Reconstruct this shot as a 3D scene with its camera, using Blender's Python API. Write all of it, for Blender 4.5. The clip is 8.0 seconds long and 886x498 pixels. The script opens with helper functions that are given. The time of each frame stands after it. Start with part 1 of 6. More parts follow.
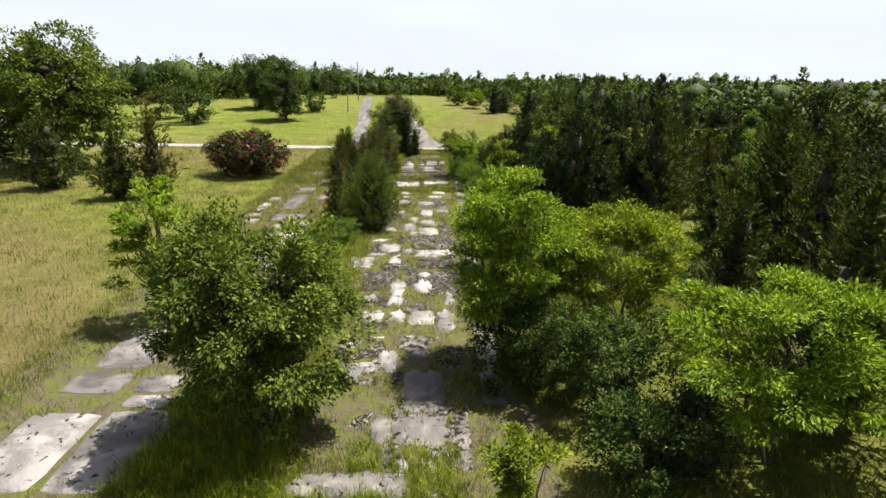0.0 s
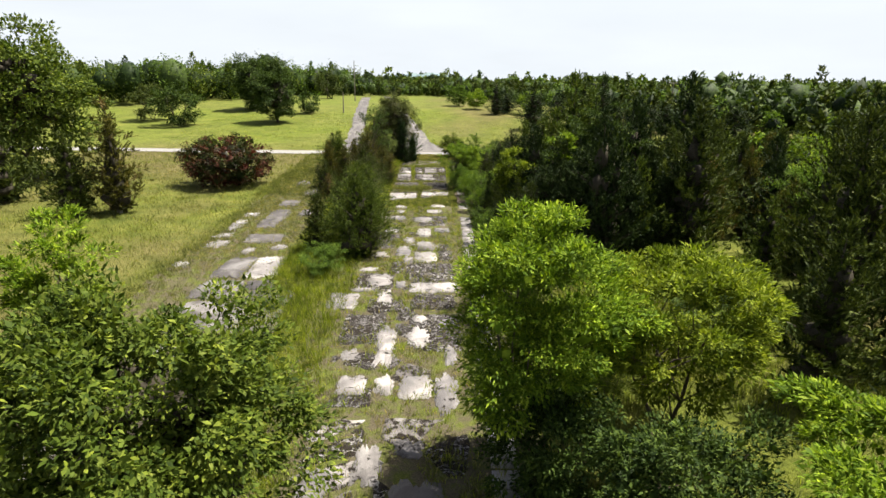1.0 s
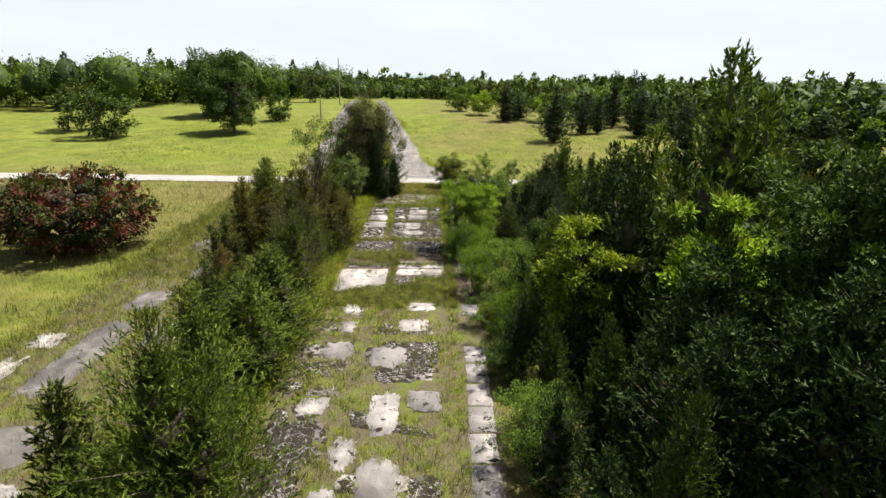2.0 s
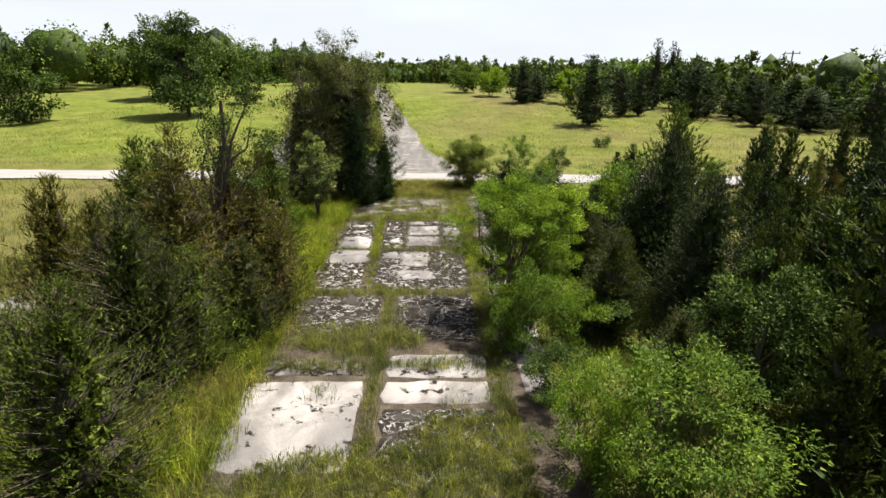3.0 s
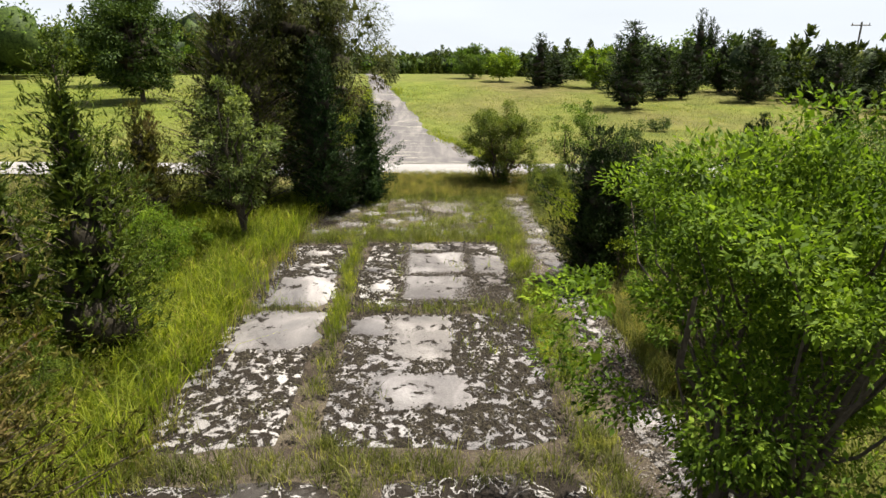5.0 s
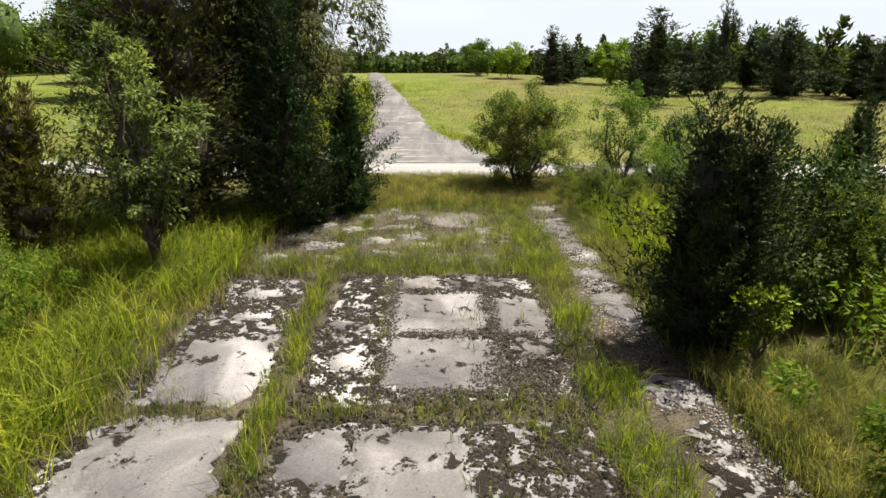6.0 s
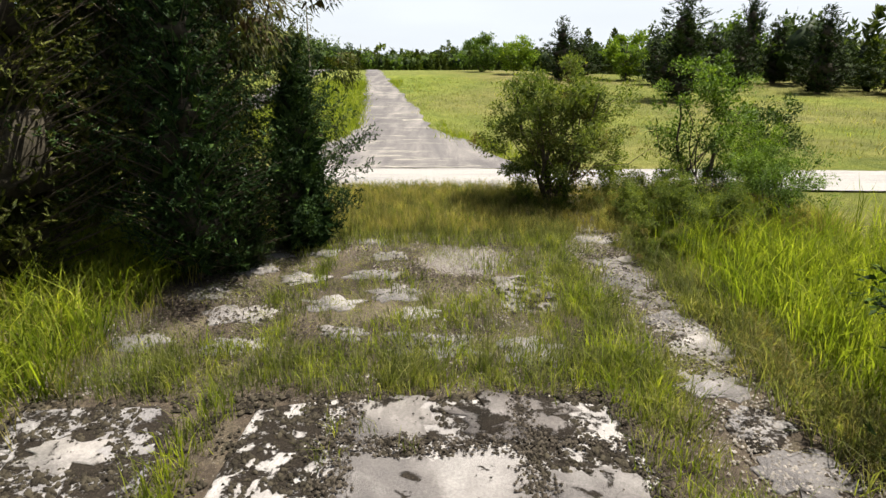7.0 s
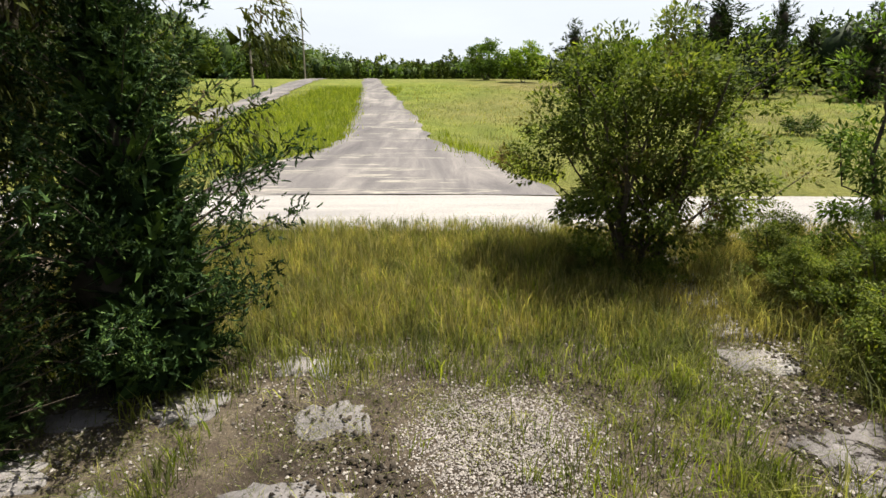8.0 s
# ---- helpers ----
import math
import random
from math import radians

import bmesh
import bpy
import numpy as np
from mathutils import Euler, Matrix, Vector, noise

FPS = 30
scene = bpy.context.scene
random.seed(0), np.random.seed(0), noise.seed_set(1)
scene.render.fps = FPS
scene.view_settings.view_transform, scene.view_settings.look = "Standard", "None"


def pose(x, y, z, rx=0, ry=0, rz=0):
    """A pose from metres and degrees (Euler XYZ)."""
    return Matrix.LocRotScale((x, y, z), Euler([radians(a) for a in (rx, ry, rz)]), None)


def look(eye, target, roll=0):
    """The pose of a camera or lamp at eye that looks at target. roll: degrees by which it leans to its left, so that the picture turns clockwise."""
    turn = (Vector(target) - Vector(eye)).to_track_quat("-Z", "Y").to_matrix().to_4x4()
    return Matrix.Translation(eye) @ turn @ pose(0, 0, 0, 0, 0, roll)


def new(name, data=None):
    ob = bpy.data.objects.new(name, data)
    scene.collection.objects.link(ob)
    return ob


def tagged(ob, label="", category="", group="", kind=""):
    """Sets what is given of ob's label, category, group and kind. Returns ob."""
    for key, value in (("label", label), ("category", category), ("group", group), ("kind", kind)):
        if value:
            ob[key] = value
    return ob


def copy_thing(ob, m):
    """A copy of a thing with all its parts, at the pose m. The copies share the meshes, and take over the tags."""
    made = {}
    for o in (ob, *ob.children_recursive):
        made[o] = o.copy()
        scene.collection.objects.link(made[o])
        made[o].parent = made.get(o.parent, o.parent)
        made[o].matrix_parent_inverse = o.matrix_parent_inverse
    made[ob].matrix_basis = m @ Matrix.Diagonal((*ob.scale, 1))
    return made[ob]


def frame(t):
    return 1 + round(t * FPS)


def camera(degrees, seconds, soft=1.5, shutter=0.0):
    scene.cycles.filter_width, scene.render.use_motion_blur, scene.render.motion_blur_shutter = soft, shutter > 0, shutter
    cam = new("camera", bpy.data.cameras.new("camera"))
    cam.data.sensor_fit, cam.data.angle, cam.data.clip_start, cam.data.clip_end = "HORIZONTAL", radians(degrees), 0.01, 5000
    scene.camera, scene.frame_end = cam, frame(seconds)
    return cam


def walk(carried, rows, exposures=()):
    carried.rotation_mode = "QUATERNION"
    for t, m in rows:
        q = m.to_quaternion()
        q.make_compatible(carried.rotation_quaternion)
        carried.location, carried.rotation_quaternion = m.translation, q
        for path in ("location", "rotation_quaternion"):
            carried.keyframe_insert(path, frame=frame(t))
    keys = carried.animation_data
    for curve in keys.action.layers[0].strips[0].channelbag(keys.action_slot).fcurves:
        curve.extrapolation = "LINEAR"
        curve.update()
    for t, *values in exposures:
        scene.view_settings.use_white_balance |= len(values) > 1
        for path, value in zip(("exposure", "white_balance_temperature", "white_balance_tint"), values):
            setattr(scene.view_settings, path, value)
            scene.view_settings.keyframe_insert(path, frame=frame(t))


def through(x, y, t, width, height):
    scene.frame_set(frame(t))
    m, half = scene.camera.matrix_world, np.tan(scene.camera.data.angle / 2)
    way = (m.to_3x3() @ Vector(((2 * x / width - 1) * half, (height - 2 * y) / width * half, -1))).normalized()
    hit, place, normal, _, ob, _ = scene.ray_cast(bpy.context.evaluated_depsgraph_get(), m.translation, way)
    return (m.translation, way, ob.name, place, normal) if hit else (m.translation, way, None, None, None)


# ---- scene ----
cam = camera(75.0, 8.0, soft=1.5)
PATH = [
    # seconds, x, y, z, yaw, pitch, roll
    (0.0, 0.560, -16.280, 10.990, -1.32, -16.55, 0.80),
    (0.5, 0.580, -13.500, 10.950, -1.31, -16.55, 0.75),
    (0.8, 0.640, -11.900, 10.930, -1.30, -16.56, 0.72),
    (1.0, 0.700, -9.730, 10.920, -1.30, -16.56, 0.70),
    (1.1, 0.730, -7.570, 10.920, -1.30, -16.56, 0.69),
    (1.2, 0.790, -5.170, 10.880, -1.30, -16.53, 0.68),
    (1.5, 1.200, 2.640, 10.630, -1.24, -16.42, 0.65),
    (2.0, 1.800, 14.670, 10.360, -1.10, -16.34, 0.60),
    (2.2, 1.770, 19.190, 9.900, -1.05, -16.37, 0.58),
    (3.3, 0.800, 35.560, 6.830, -1.40, -17.23, 0.25),
    (3.5, 0.780, 36.820, 6.500, -1.40, -17.18, 0.23),
    (4.0, 0.640, 39.780, 5.980, -1.44, -17.19, 0.18),
    (4.5, 0.540, 42.620, 5.450, -1.46, -17.20, 0.13),
    (4.7, 0.520, 43.710, 5.260, -1.44, -17.20, 0.11),
    (5.8, 0.590, 49.400, 4.150, -0.97, -16.87, 0.00),
    (6.0, 0.600, 50.420, 4.030, -0.92, -16.88, 0.00),
    (6.5, 0.650, 53.110, 3.690, -0.85, -16.90, 0.00),
    (7.0, 0.700, 55.770, 3.390, -0.75, -16.83, 0.00),
    (7.5, 0.730, 58.540, 3.100, -0.60, -16.40, 0.00),
    (8.0, 0.720, 61.400, 2.850, -0.60, -15.70, 0.00),
]
walk(cam, [(t, pose(x, y, z, 90 + pitch, 0, yaw) @ pose(0, 0, 0, 0, 0, roll)) for t, x, y, z, yaw, pitch, roll in PATH])

# ---------------------------------------------------------------- world, sun, exposure
SUN_ELEV, SUN_AZ = radians(67), math.atan2(0.92, 0.39)
scene.view_settings.exposure = 1.4
world = bpy.data.worlds.new("world")
world.use_nodes = True
scene.world = world
wn = world.node_tree.nodes
wl = world.node_tree.links
sky = wn.new("ShaderNodeTexSky")
sky.sky_type = 'NISHITA'
sky.sun_disc = False
sky.sun_elevation = SUN_ELEV
sky.sun_rotation = SUN_AZ
sky.air_density = 1.0
sky.dust_density = 4.0
sky.ozone_density = 1.0
# thin bright haze over the blue, with faint streaks of cloud
haze = wn.new("ShaderNodeMix")
haze.data_type = 'RGBA'
coord = wn.new("ShaderNodeTexCoord")
cmap = wn.new("ShaderNodeMapping")
cmap.inputs["Scale"].default_value = (1.5, 1.5, 7.0)
cloud = wn.new("ShaderNodeTexNoise")
cloud.inputs["Scale"].default_value = 2.2
cloud.inputs["Detail"].default_value = 5
cr = wn.new("ShaderNodeMapRange")
cr.inputs["From Min"].default_value = 0.35
cr.inputs["From Max"].default_value = 0.7
cr.inputs["To Min"].default_value = 0.90
cr.inputs["To Max"].default_value = 1.0
# the haze is thick at the horizon and thins out overhead
up = wn.new("ShaderNodeSeparateXYZ")
thin = wn.new("ShaderNodeMapRange")
thin.inputs["From Min"].default_value = 0.12
thin.inputs["From Max"].default_value = 0.62
thin.inputs["To Min"].default_value = 1.0
thin.inputs["To Max"].default_value = 0.1
both = wn.new("ShaderNodeMath")
both.operation = 'MULTIPLY'
wl.new(coord.outputs["Generated"], cmap.inputs["Vector"])
wl.new(coord.outputs["Generated"], up.inputs["Vector"])
wl.new(up.outputs["Z"], thin.inputs["Value"])
wl.new(cmap.outputs["Vector"], cloud.inputs["Vector"])
wl.new(cloud.outputs["Fac"], cr.inputs["Value"])
wl.new(cr.outputs["Result"], both.inputs[0])
wl.new(thin.outputs["Result"], both.inputs[1])
wl.new(both.outputs[0], haze.inputs["Factor"])
wl.new(sky.outputs["Color"], haze.inputs["A"])
haze.inputs["B"].default_value = (7.35, 7.8, 8.3, 1)
bg = wn["Background"]
bg.inputs["Strength"].default_value = 0.0485
wl.new(haze.outputs["Result"], bg.inputs["Color"])

sun_data = bpy.data.lights.new("sun", 'SUN')
sun_data.energy = 5.0
sun_data.angle = radians(0.55)
sun_data.color = (1.0, 0.955, 0.845)
sun_ob = new("sun", sun_data)
sun_dir = Vector((math.cos(SUN_ELEV) * math.sin(SUN_AZ), math.cos(SUN_ELEV) * math.cos(SUN_AZ), math.sin(SUN_ELEV)))
sun_ob.matrix_world = look(tuple(sun_dir * 60 + Vector((0, 40, 0))), (0, 40, 0))

# ---------------------------------------------------------------- small helpers
rng = np.random.default_rng(7)


def link_object(name, mesh, material, parent=None, label=""):
    ob = new(name, mesh)
    if material is not None and len(mesh.materials) == 0:
        mesh.materials.append(material)
    if parent is not None:
        ob.parent = parent
    if label:
        ob["label"] = label
    return ob


def part(name, bm, material, parent, label=""):
    mesh = bpy.data.meshes.new(name)
    bm.to_mesh(mesh)
    bm.free()
    return link_object(name, mesh, material, parent, label)


def raw_mesh(name, verts, loops, sizes, smooth=False):
    """A mesh from flat arrays: vertices (n, 3), corner indices and the corner count of each face."""
    mesh = bpy.data.meshes.new(name)
    verts = np.asarray(verts, np.float32)
    loops = np.asarray(loops, np.int32).ravel()
    sizes = np.asarray(sizes, np.int32)
    mesh.vertices.add(len(verts))
    mesh.vertices.foreach_set("co", verts.ravel())
    mesh.loops.add(len(loops))
    mesh.loops.foreach_set("vertex_index", loops)
    mesh.polygons.add(len(sizes))
    mesh.polygons.foreach_set("loop_start", np.concatenate([[0], np.cumsum(sizes)[:-1]]).astype(np.int32))
    mesh.update(calc_edges=True)
    if smooth:
        mesh.polygons.foreach_set("use_smooth", np.ones(len(sizes), bool))
    return mesh


def unit(v):
    return v / np.maximum(np.linalg.norm(v, axis=1, keepdims=True), 1e-9)


def lattice(x, y, seed=0):
    """Hashed values 0..1 on whole numbers."""
    n = (x.astype(np.int64) * 374761393 + y.astype(np.int64) * 668265263 + seed * 1442695041) & 0x7fffffff
    n = ((n ^ (n >> 13)) * 1274126177) & 0x7fffffff
    return ((n ^ (n >> 16)) & 0xffff) / 65535.0


def soft_noise(x, y, size, seed=0):
    """Smooth value noise 0..1 with the given grain in metres."""
    x, y = np.asarray(x, float) / size, np.asarray(y, float) / size
    ix, iy = np.floor(x), np.floor(y)
    fx, fy = x - ix, y - iy
    fx, fy = fx * fx * (3 - 2 * fx), fy * fy * (3 - 2 * fy)
    a, b = lattice(ix, iy, seed), lattice(ix + 1, iy, seed)
    c, d = lattice(ix, iy + 1, seed), lattice(ix + 1, iy + 1, seed)
    return (a * (1 - fx) + b * fx) * (1 - fy) + (c * (1 - fx) + d * fx) * fy


HILL_Y = (-1e4, 40, 72, 85, 95, 110, 124, 140, 156, 180, 250, 300, 500, 1500, 4500, 1e4)
HILL_Z = (0, 0, .45, .65, 1.0, 1.75, 2.6, 3.6, 4.1, 4.2, 4.1, 3.2, -2.0, -24.0, -95.0, -225.0)


def ground_z(x, y):
    """The lie of the land: all but flat as far as the crossing road, then a long low rise."""
    y = np.asarray(y, float)
    x = np.asarray(x, float)
    z = (np.interp(y - 4, HILL_Y, HILL_Z) + np.interp(y + 4, HILL_Y, HILL_Z) + np.interp(y, HILL_Y, HILL_Z)) / 3
    falls = 0.55 * np.clip((x - 12) / 45, 0, 1) * np.clip((y - 120) / 50, 0, 1)
    return z * (1 - 0.25 * np.clip((np.abs(x) - 60) / 200, 0, 1)) * (1 - falls)


def gz(x, y):
    return float(ground_z(x, y))


# ---------------------------------------------------------------- materials
TONE = 0.84  # all ground and leaf colours are held a little dark, as seen under a high sun


def toned(c, k=TONE):
    return tuple(v * k for v in c)


def material(name):
    m = bpy.data.materials.new(name)
    m.use_nodes = True
    nt = m.node_tree
    nt.nodes["Principled BSDF"].inputs["Specular IOR Level"].default_value = 0.12
    return m, nt, nt.nodes, nt.links, nt.nodes["Principled BSDF"]


def noise_node(nt, scale, detail=4, rough=0.6, vector=None, distortion=0.0):
    n = nt.nodes.new("ShaderNodeTexNoise")
    n.inputs["Scale"].default_value = scale
    n.inputs["Detail"].default_value = detail
    n.inputs["Roughness"].default_value = rough
    n.inputs["Distortion"].default_value = distortion
    if vector is not None:
        nt.links.new(vector, n.inputs["Vector"])
    return n


def ramp(nt, fac, stops):
    r = nt.nodes.new("ShaderNodeValToRGB")
    els = r.color_ramp.elements
    while len(els) < len(stops):
        els.new(0.5)
    for e, (p, c) in zip(els, stops):
        e.position = p
        e.color = (*c, 1) if len(c) == 3 else c
    nt.links.new(fac, r.inputs["Fac"])
    return r.outputs["Color"]


def mix(nt, fac, a, b, mode='MIX'):
    n = nt.nodes.new("ShaderNodeMix")
    n.data_type = 'RGBA'
    n.blend_type = mode
    for key, v in (("Factor", fac), ("A", a), ("B", b)):
        if hasattr(v, "is_linked"):
            nt.links.new(v, n.inputs[key])
        elif isinstance(v, tuple):
            n.inputs[key].default_value = (*v, 1)
        else:
            n.inputs[key].default_value = v
    return n.outputs["Result"]


def bump(nt, height, strength, distance, bsdf):
    b = nt.nodes.new("ShaderNodeBump")
    b.inputs["Strength"].default_value = strength
    b.inputs["Distance"].default_value = distance
    nt.links.new(height, b.inputs["Height"])
    nt.links.new(b.outputs["Normal"], bsdf.inputs["Normal"])


def position(nt):
    return nt.nodes.new("ShaderNodeNewGeometry").outputs["Position"]


def leaf_material(name, dark, mid, light, through=0.35, spot=None):
    """Foliage: each leaf takes its own tone; part of the light goes through it."""
    m, nt, nodes, links, p = material(name)
    geo = nodes.new("ShaderNodeNewGeometry")
    tone = ramp(nt, geo.outputs["Random Per Island"], [(0.0, toned(dark)), (0.5, toned(mid)), (1.0, toned(light))])
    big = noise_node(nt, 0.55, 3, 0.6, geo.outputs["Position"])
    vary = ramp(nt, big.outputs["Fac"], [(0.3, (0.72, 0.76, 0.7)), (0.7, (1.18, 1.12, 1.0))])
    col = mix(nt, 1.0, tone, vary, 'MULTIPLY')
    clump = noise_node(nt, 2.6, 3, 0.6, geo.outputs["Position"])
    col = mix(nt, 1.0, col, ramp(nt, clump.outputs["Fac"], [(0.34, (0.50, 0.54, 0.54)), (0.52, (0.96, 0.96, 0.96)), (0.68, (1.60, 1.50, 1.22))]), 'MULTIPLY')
    if spot:
        other = noise_node(nt, 0.9, 2, 0.5, geo.outputs["Position"])
        mask = ramp(nt, other.outputs["Fac"], [(spot[0], (0, 0, 0)), (spot[0] + 0.12, (1, 1, 1))])
        col = mix(nt, mask, col, spot[1])
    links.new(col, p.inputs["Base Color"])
    p.inputs["Roughness"].default_value = 0.6
    p.inputs["Specular IOR Level"].default_value = 0.08
    tr = nodes.new("ShaderNodeBsdfTranslucent")
    warm = mix(nt, 1.0, col, (1.14, 1.2, 0.58), 'MULTIPLY')
    links.new(warm, tr.inputs["Color"])
    ms = nodes.new("ShaderNodeMixShader")
    ms.inputs["Fac"].default_value = through
    links.new(p.outputs["BSDF"], ms.inputs[1])
    links.new(tr.outputs["BSDF"], ms.inputs[2])
    links.new(ms.outputs["Shader"], nodes["Material Output"].inputs["Surface"])
    return m


# darker copy of the cedar leaves, with their shaded sides put into the colour
LEAF_CEDAR_IN_SHADE = leaf_material("cedar_sprays_in_shade", (0.011, 0.021, 0.007), (0.026, 0.046, 0.013), (0.066, 0.098, 0.027), 0.08)
LEAF_CEDAR_BLUE = leaf_material("blue_green_cedar_sprays", (0.012, 0.028, 0.012), (0.028, 0.058, 0.019), (0.082, 0.135, 0.036), 0.12)
LEAF_CEDAR = leaf_material("cedar_sprays", (0.026, 0.040, 0.010), (0.056, 0.078, 0.016), (0.118, 0.144, 0.031), 0.17)
LEAF_CEDAR_GREEN = leaf_material("fresh_cedar_sprays", (0.034, 0.058, 0.011), (0.082, 0.120, 0.019), (0.175, 0.215, 0.040), 0.2)
LEAF_CEDAR_BROWN = leaf_material("bronzed_cedar_sprays", (0.042, 0.044, 0.011), (0.090, 0.088, 0.021), (0.180, 0.168, 0.044), 0.26, (0.58, (0.170, 0.118, 0.050)))
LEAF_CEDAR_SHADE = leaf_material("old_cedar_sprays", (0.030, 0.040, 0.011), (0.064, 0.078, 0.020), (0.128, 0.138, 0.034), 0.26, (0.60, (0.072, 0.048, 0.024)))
LEAF_OAK = leaf_material("oak_leaves", (0.019, 0.037, 0.008), (0.044, 0.076, 0.015), (0.100, 0.144, 0.030), 0.2)
LEAF_FRONT = leaf_material("sumac_leaves", (0.040, 0.066, 0.010), (0.088, 0.130, 0.018), (0.172, 0.212, 0.034), 0.26)
LEAF_BRIGHT = leaf_material("locust_leaves", (0.064, 0.116, 0.010), (0.152, 0.244, 0.018), (0.290, 0.380, 0.036), 0.32)
LEAF_YELLOW = leaf_material("yellow_green_leaves", (0.080, 0.118, 0.009), (0.160, 0.215, 0.017), (0.270, 0.320, 0.034), 0.34)
LEAF_GREEN = leaf_material("green_leaves", (0.046, 0.085, 0.012), (0.092, 0.158, 0.022), (0.160, 0.235, 0.040), 0.32)
LEAF_YOUNG = leaf_material("young_tree_leaves", (0.062, 0.110, 0.012), (0.122, 0.200, 0.020), (0.205, 0.290, 0.036), 0.45)
LEAF_SAPLING = leaf_material("sapling_leaves", (0.076, 0.104, 0.034), (0.145, 0.185, 0.062), (0.245, 0.285, 0.115), 0.42)
LEAF_BUSH = leaf_material("bush_leaves", (0.058, 0.088, 0.018), (0.112, 0.150, 0.030), (0.195, 0.220, 0.055), 0.45, (0.58, (0.130, 0.088, 0.032)))
LEAF_RED = leaf_material("reddish_leaves", (0.018, 0.026, 0.008), (0.034, 0.046, 0.012), (0.058, 0.074, 0.020), 0.2, (0.47, (0.072, 0.020, 0.013)))
GRASS_BRIGHT = leaf_material("tall_green_grass", (0.112, 0.158, 0.016), (0.225, 0.280, 0.030), (0.350, 0.385, 0.062), 0.52)
GRASS_DRY = leaf_material("half_dry_grass", (0.090, 0.106, 0.030), (0.165, 0.184, 0.060), (0.295, 0.292, 0.128), 0.55)
GRASS_STRAW = leaf_material("straw_grass", (0.150, 0.132, 0.050), (0.265, 0.234, 0.100), (0.390, 0.345, 0.165), 0.55)

STRAW_LITTER = leaf_material("dead_grass_litter", (0.045, 0.034, 0.020), (0.105, 0.082, 0.048), (0.210, 0.170, 0.105), 0.15)


def bark_material(name, a, b):
    m, nt, nodes, links, p = material(name)
    pos = position(nt)
    n = noise_node(nt, 9, 6, 0.7, pos, 1.5)
    links.new(ramp(nt, n.outputs["Fac"], [(0.3, a), (0.7, b)]), p.inputs["Base Color"])
    p.inputs["Roughness"].default_value = 0.9
    bump(nt, n.outputs["Fac"], 0.6, 0.02, p)
    return m


BARK = bark_material("bark", (0.045, 0.035, 0.026), (0.13, 0.105, 0.08))
# dark brown of the core blobs, put in as the shade inside crowns
CROWN_SHADE = bark_material("crown_shade_brown", (0.020, 0.018, 0.012), (0.060, 0.050, 0.036))
BARK_PALE = bark_material("weathered_wood", (0.10, 0.085, 0.065), (0.26, 0.23, 0.19))


def ground_material():
    m, nt, nodes, links, p = material("meadow")
    pos = position(nt)
    large = noise_node(nt, 0.045, 4, 0.55, pos, 0.6)
    patch = noise_node(nt, 0.35, 5, 0.65, pos, 0.8)
    fine = noise_node(nt, 7.0, 6, 0.75, pos)
    green = ramp(nt, patch.outputs["Fac"], [(0.3, (0.062, 0.080, 0.013)), (0.52, (0.108, 0.124, 0.020)), (0.72, (0.165, 0.168, 0.034))])
    straw = ramp(nt, patch.outputs["Fac"], [(0.3, (0.085, 0.076, 0.024)), (0.6, (0.140, 0.116, 0.050)), (0.75, (0.190, 0.145, 0.080))])
    where = ramp(nt, large.outputs["Fac"], [(0.38, (0, 0, 0)), (0.62, (1, 1, 1))])
    # the slope beyond the crossing road is fresher
    lush = ramp(nt, patch.outputs["Fac"], [(0.3, (0.072, 0.104, 0.014)), (0.52, (0.125, 0.158, 0.022)), (0.74, (0.200, 0.208, 0.042))])
    axes = nodes.new("ShaderNodeSeparateXYZ")
    links.new(pos, axes.inputs["Vector"])
    beyond = nodes.new("ShaderNodeMapRange")
    beyond.inputs["From Min"].default_value = 70.0
    beyond.inputs["From Max"].default_value = 84.0
    beyond.inputs["To Max"].default_value = 0.62
    links.new(axes.outputs["Y"], beyond.inputs["Value"])
    side = nodes.new("ShaderNodeMapRange")
    side.inputs["From Min"].default_value = -6.0
    side.inputs["From Max"].default_value = 10.0
    side.inputs["To Min"].default_value = 1.0
    side.inputs["To Max"].default_value = 0.2
    links.new(axes.outputs["X"], side.inputs["Value"])
    share = nodes.new("ShaderNodeMath")
    share.operation = 'MULTIPLY'
    links.new(beyond.outputs["Result"], share.inputs[0])
    links.new(side.outputs["Result"], share.inputs[1])
    col = mix(nt, share.outputs[0], mix(nt, where, green, straw), lush)
    grain = ramp(nt, fine.outputs["Fac"], [(0.25, (0.40, 0.42, 0.38)), (0.5, (0.82, 0.82, 0.80)), (0.75, (1.22, 1.18, 1.08))])
    links.new(mix(nt, 1.0, col, grain, 'MULTIPLY'), p.inputs["Base Color"])
    p.inputs["Roughness"].default_value = 0.95
    p.inputs["Specular IOR Level"].default_value = 0.1
    bump(nt, fine.outputs["Fac"], 0.9, 0.12, p)
    return m


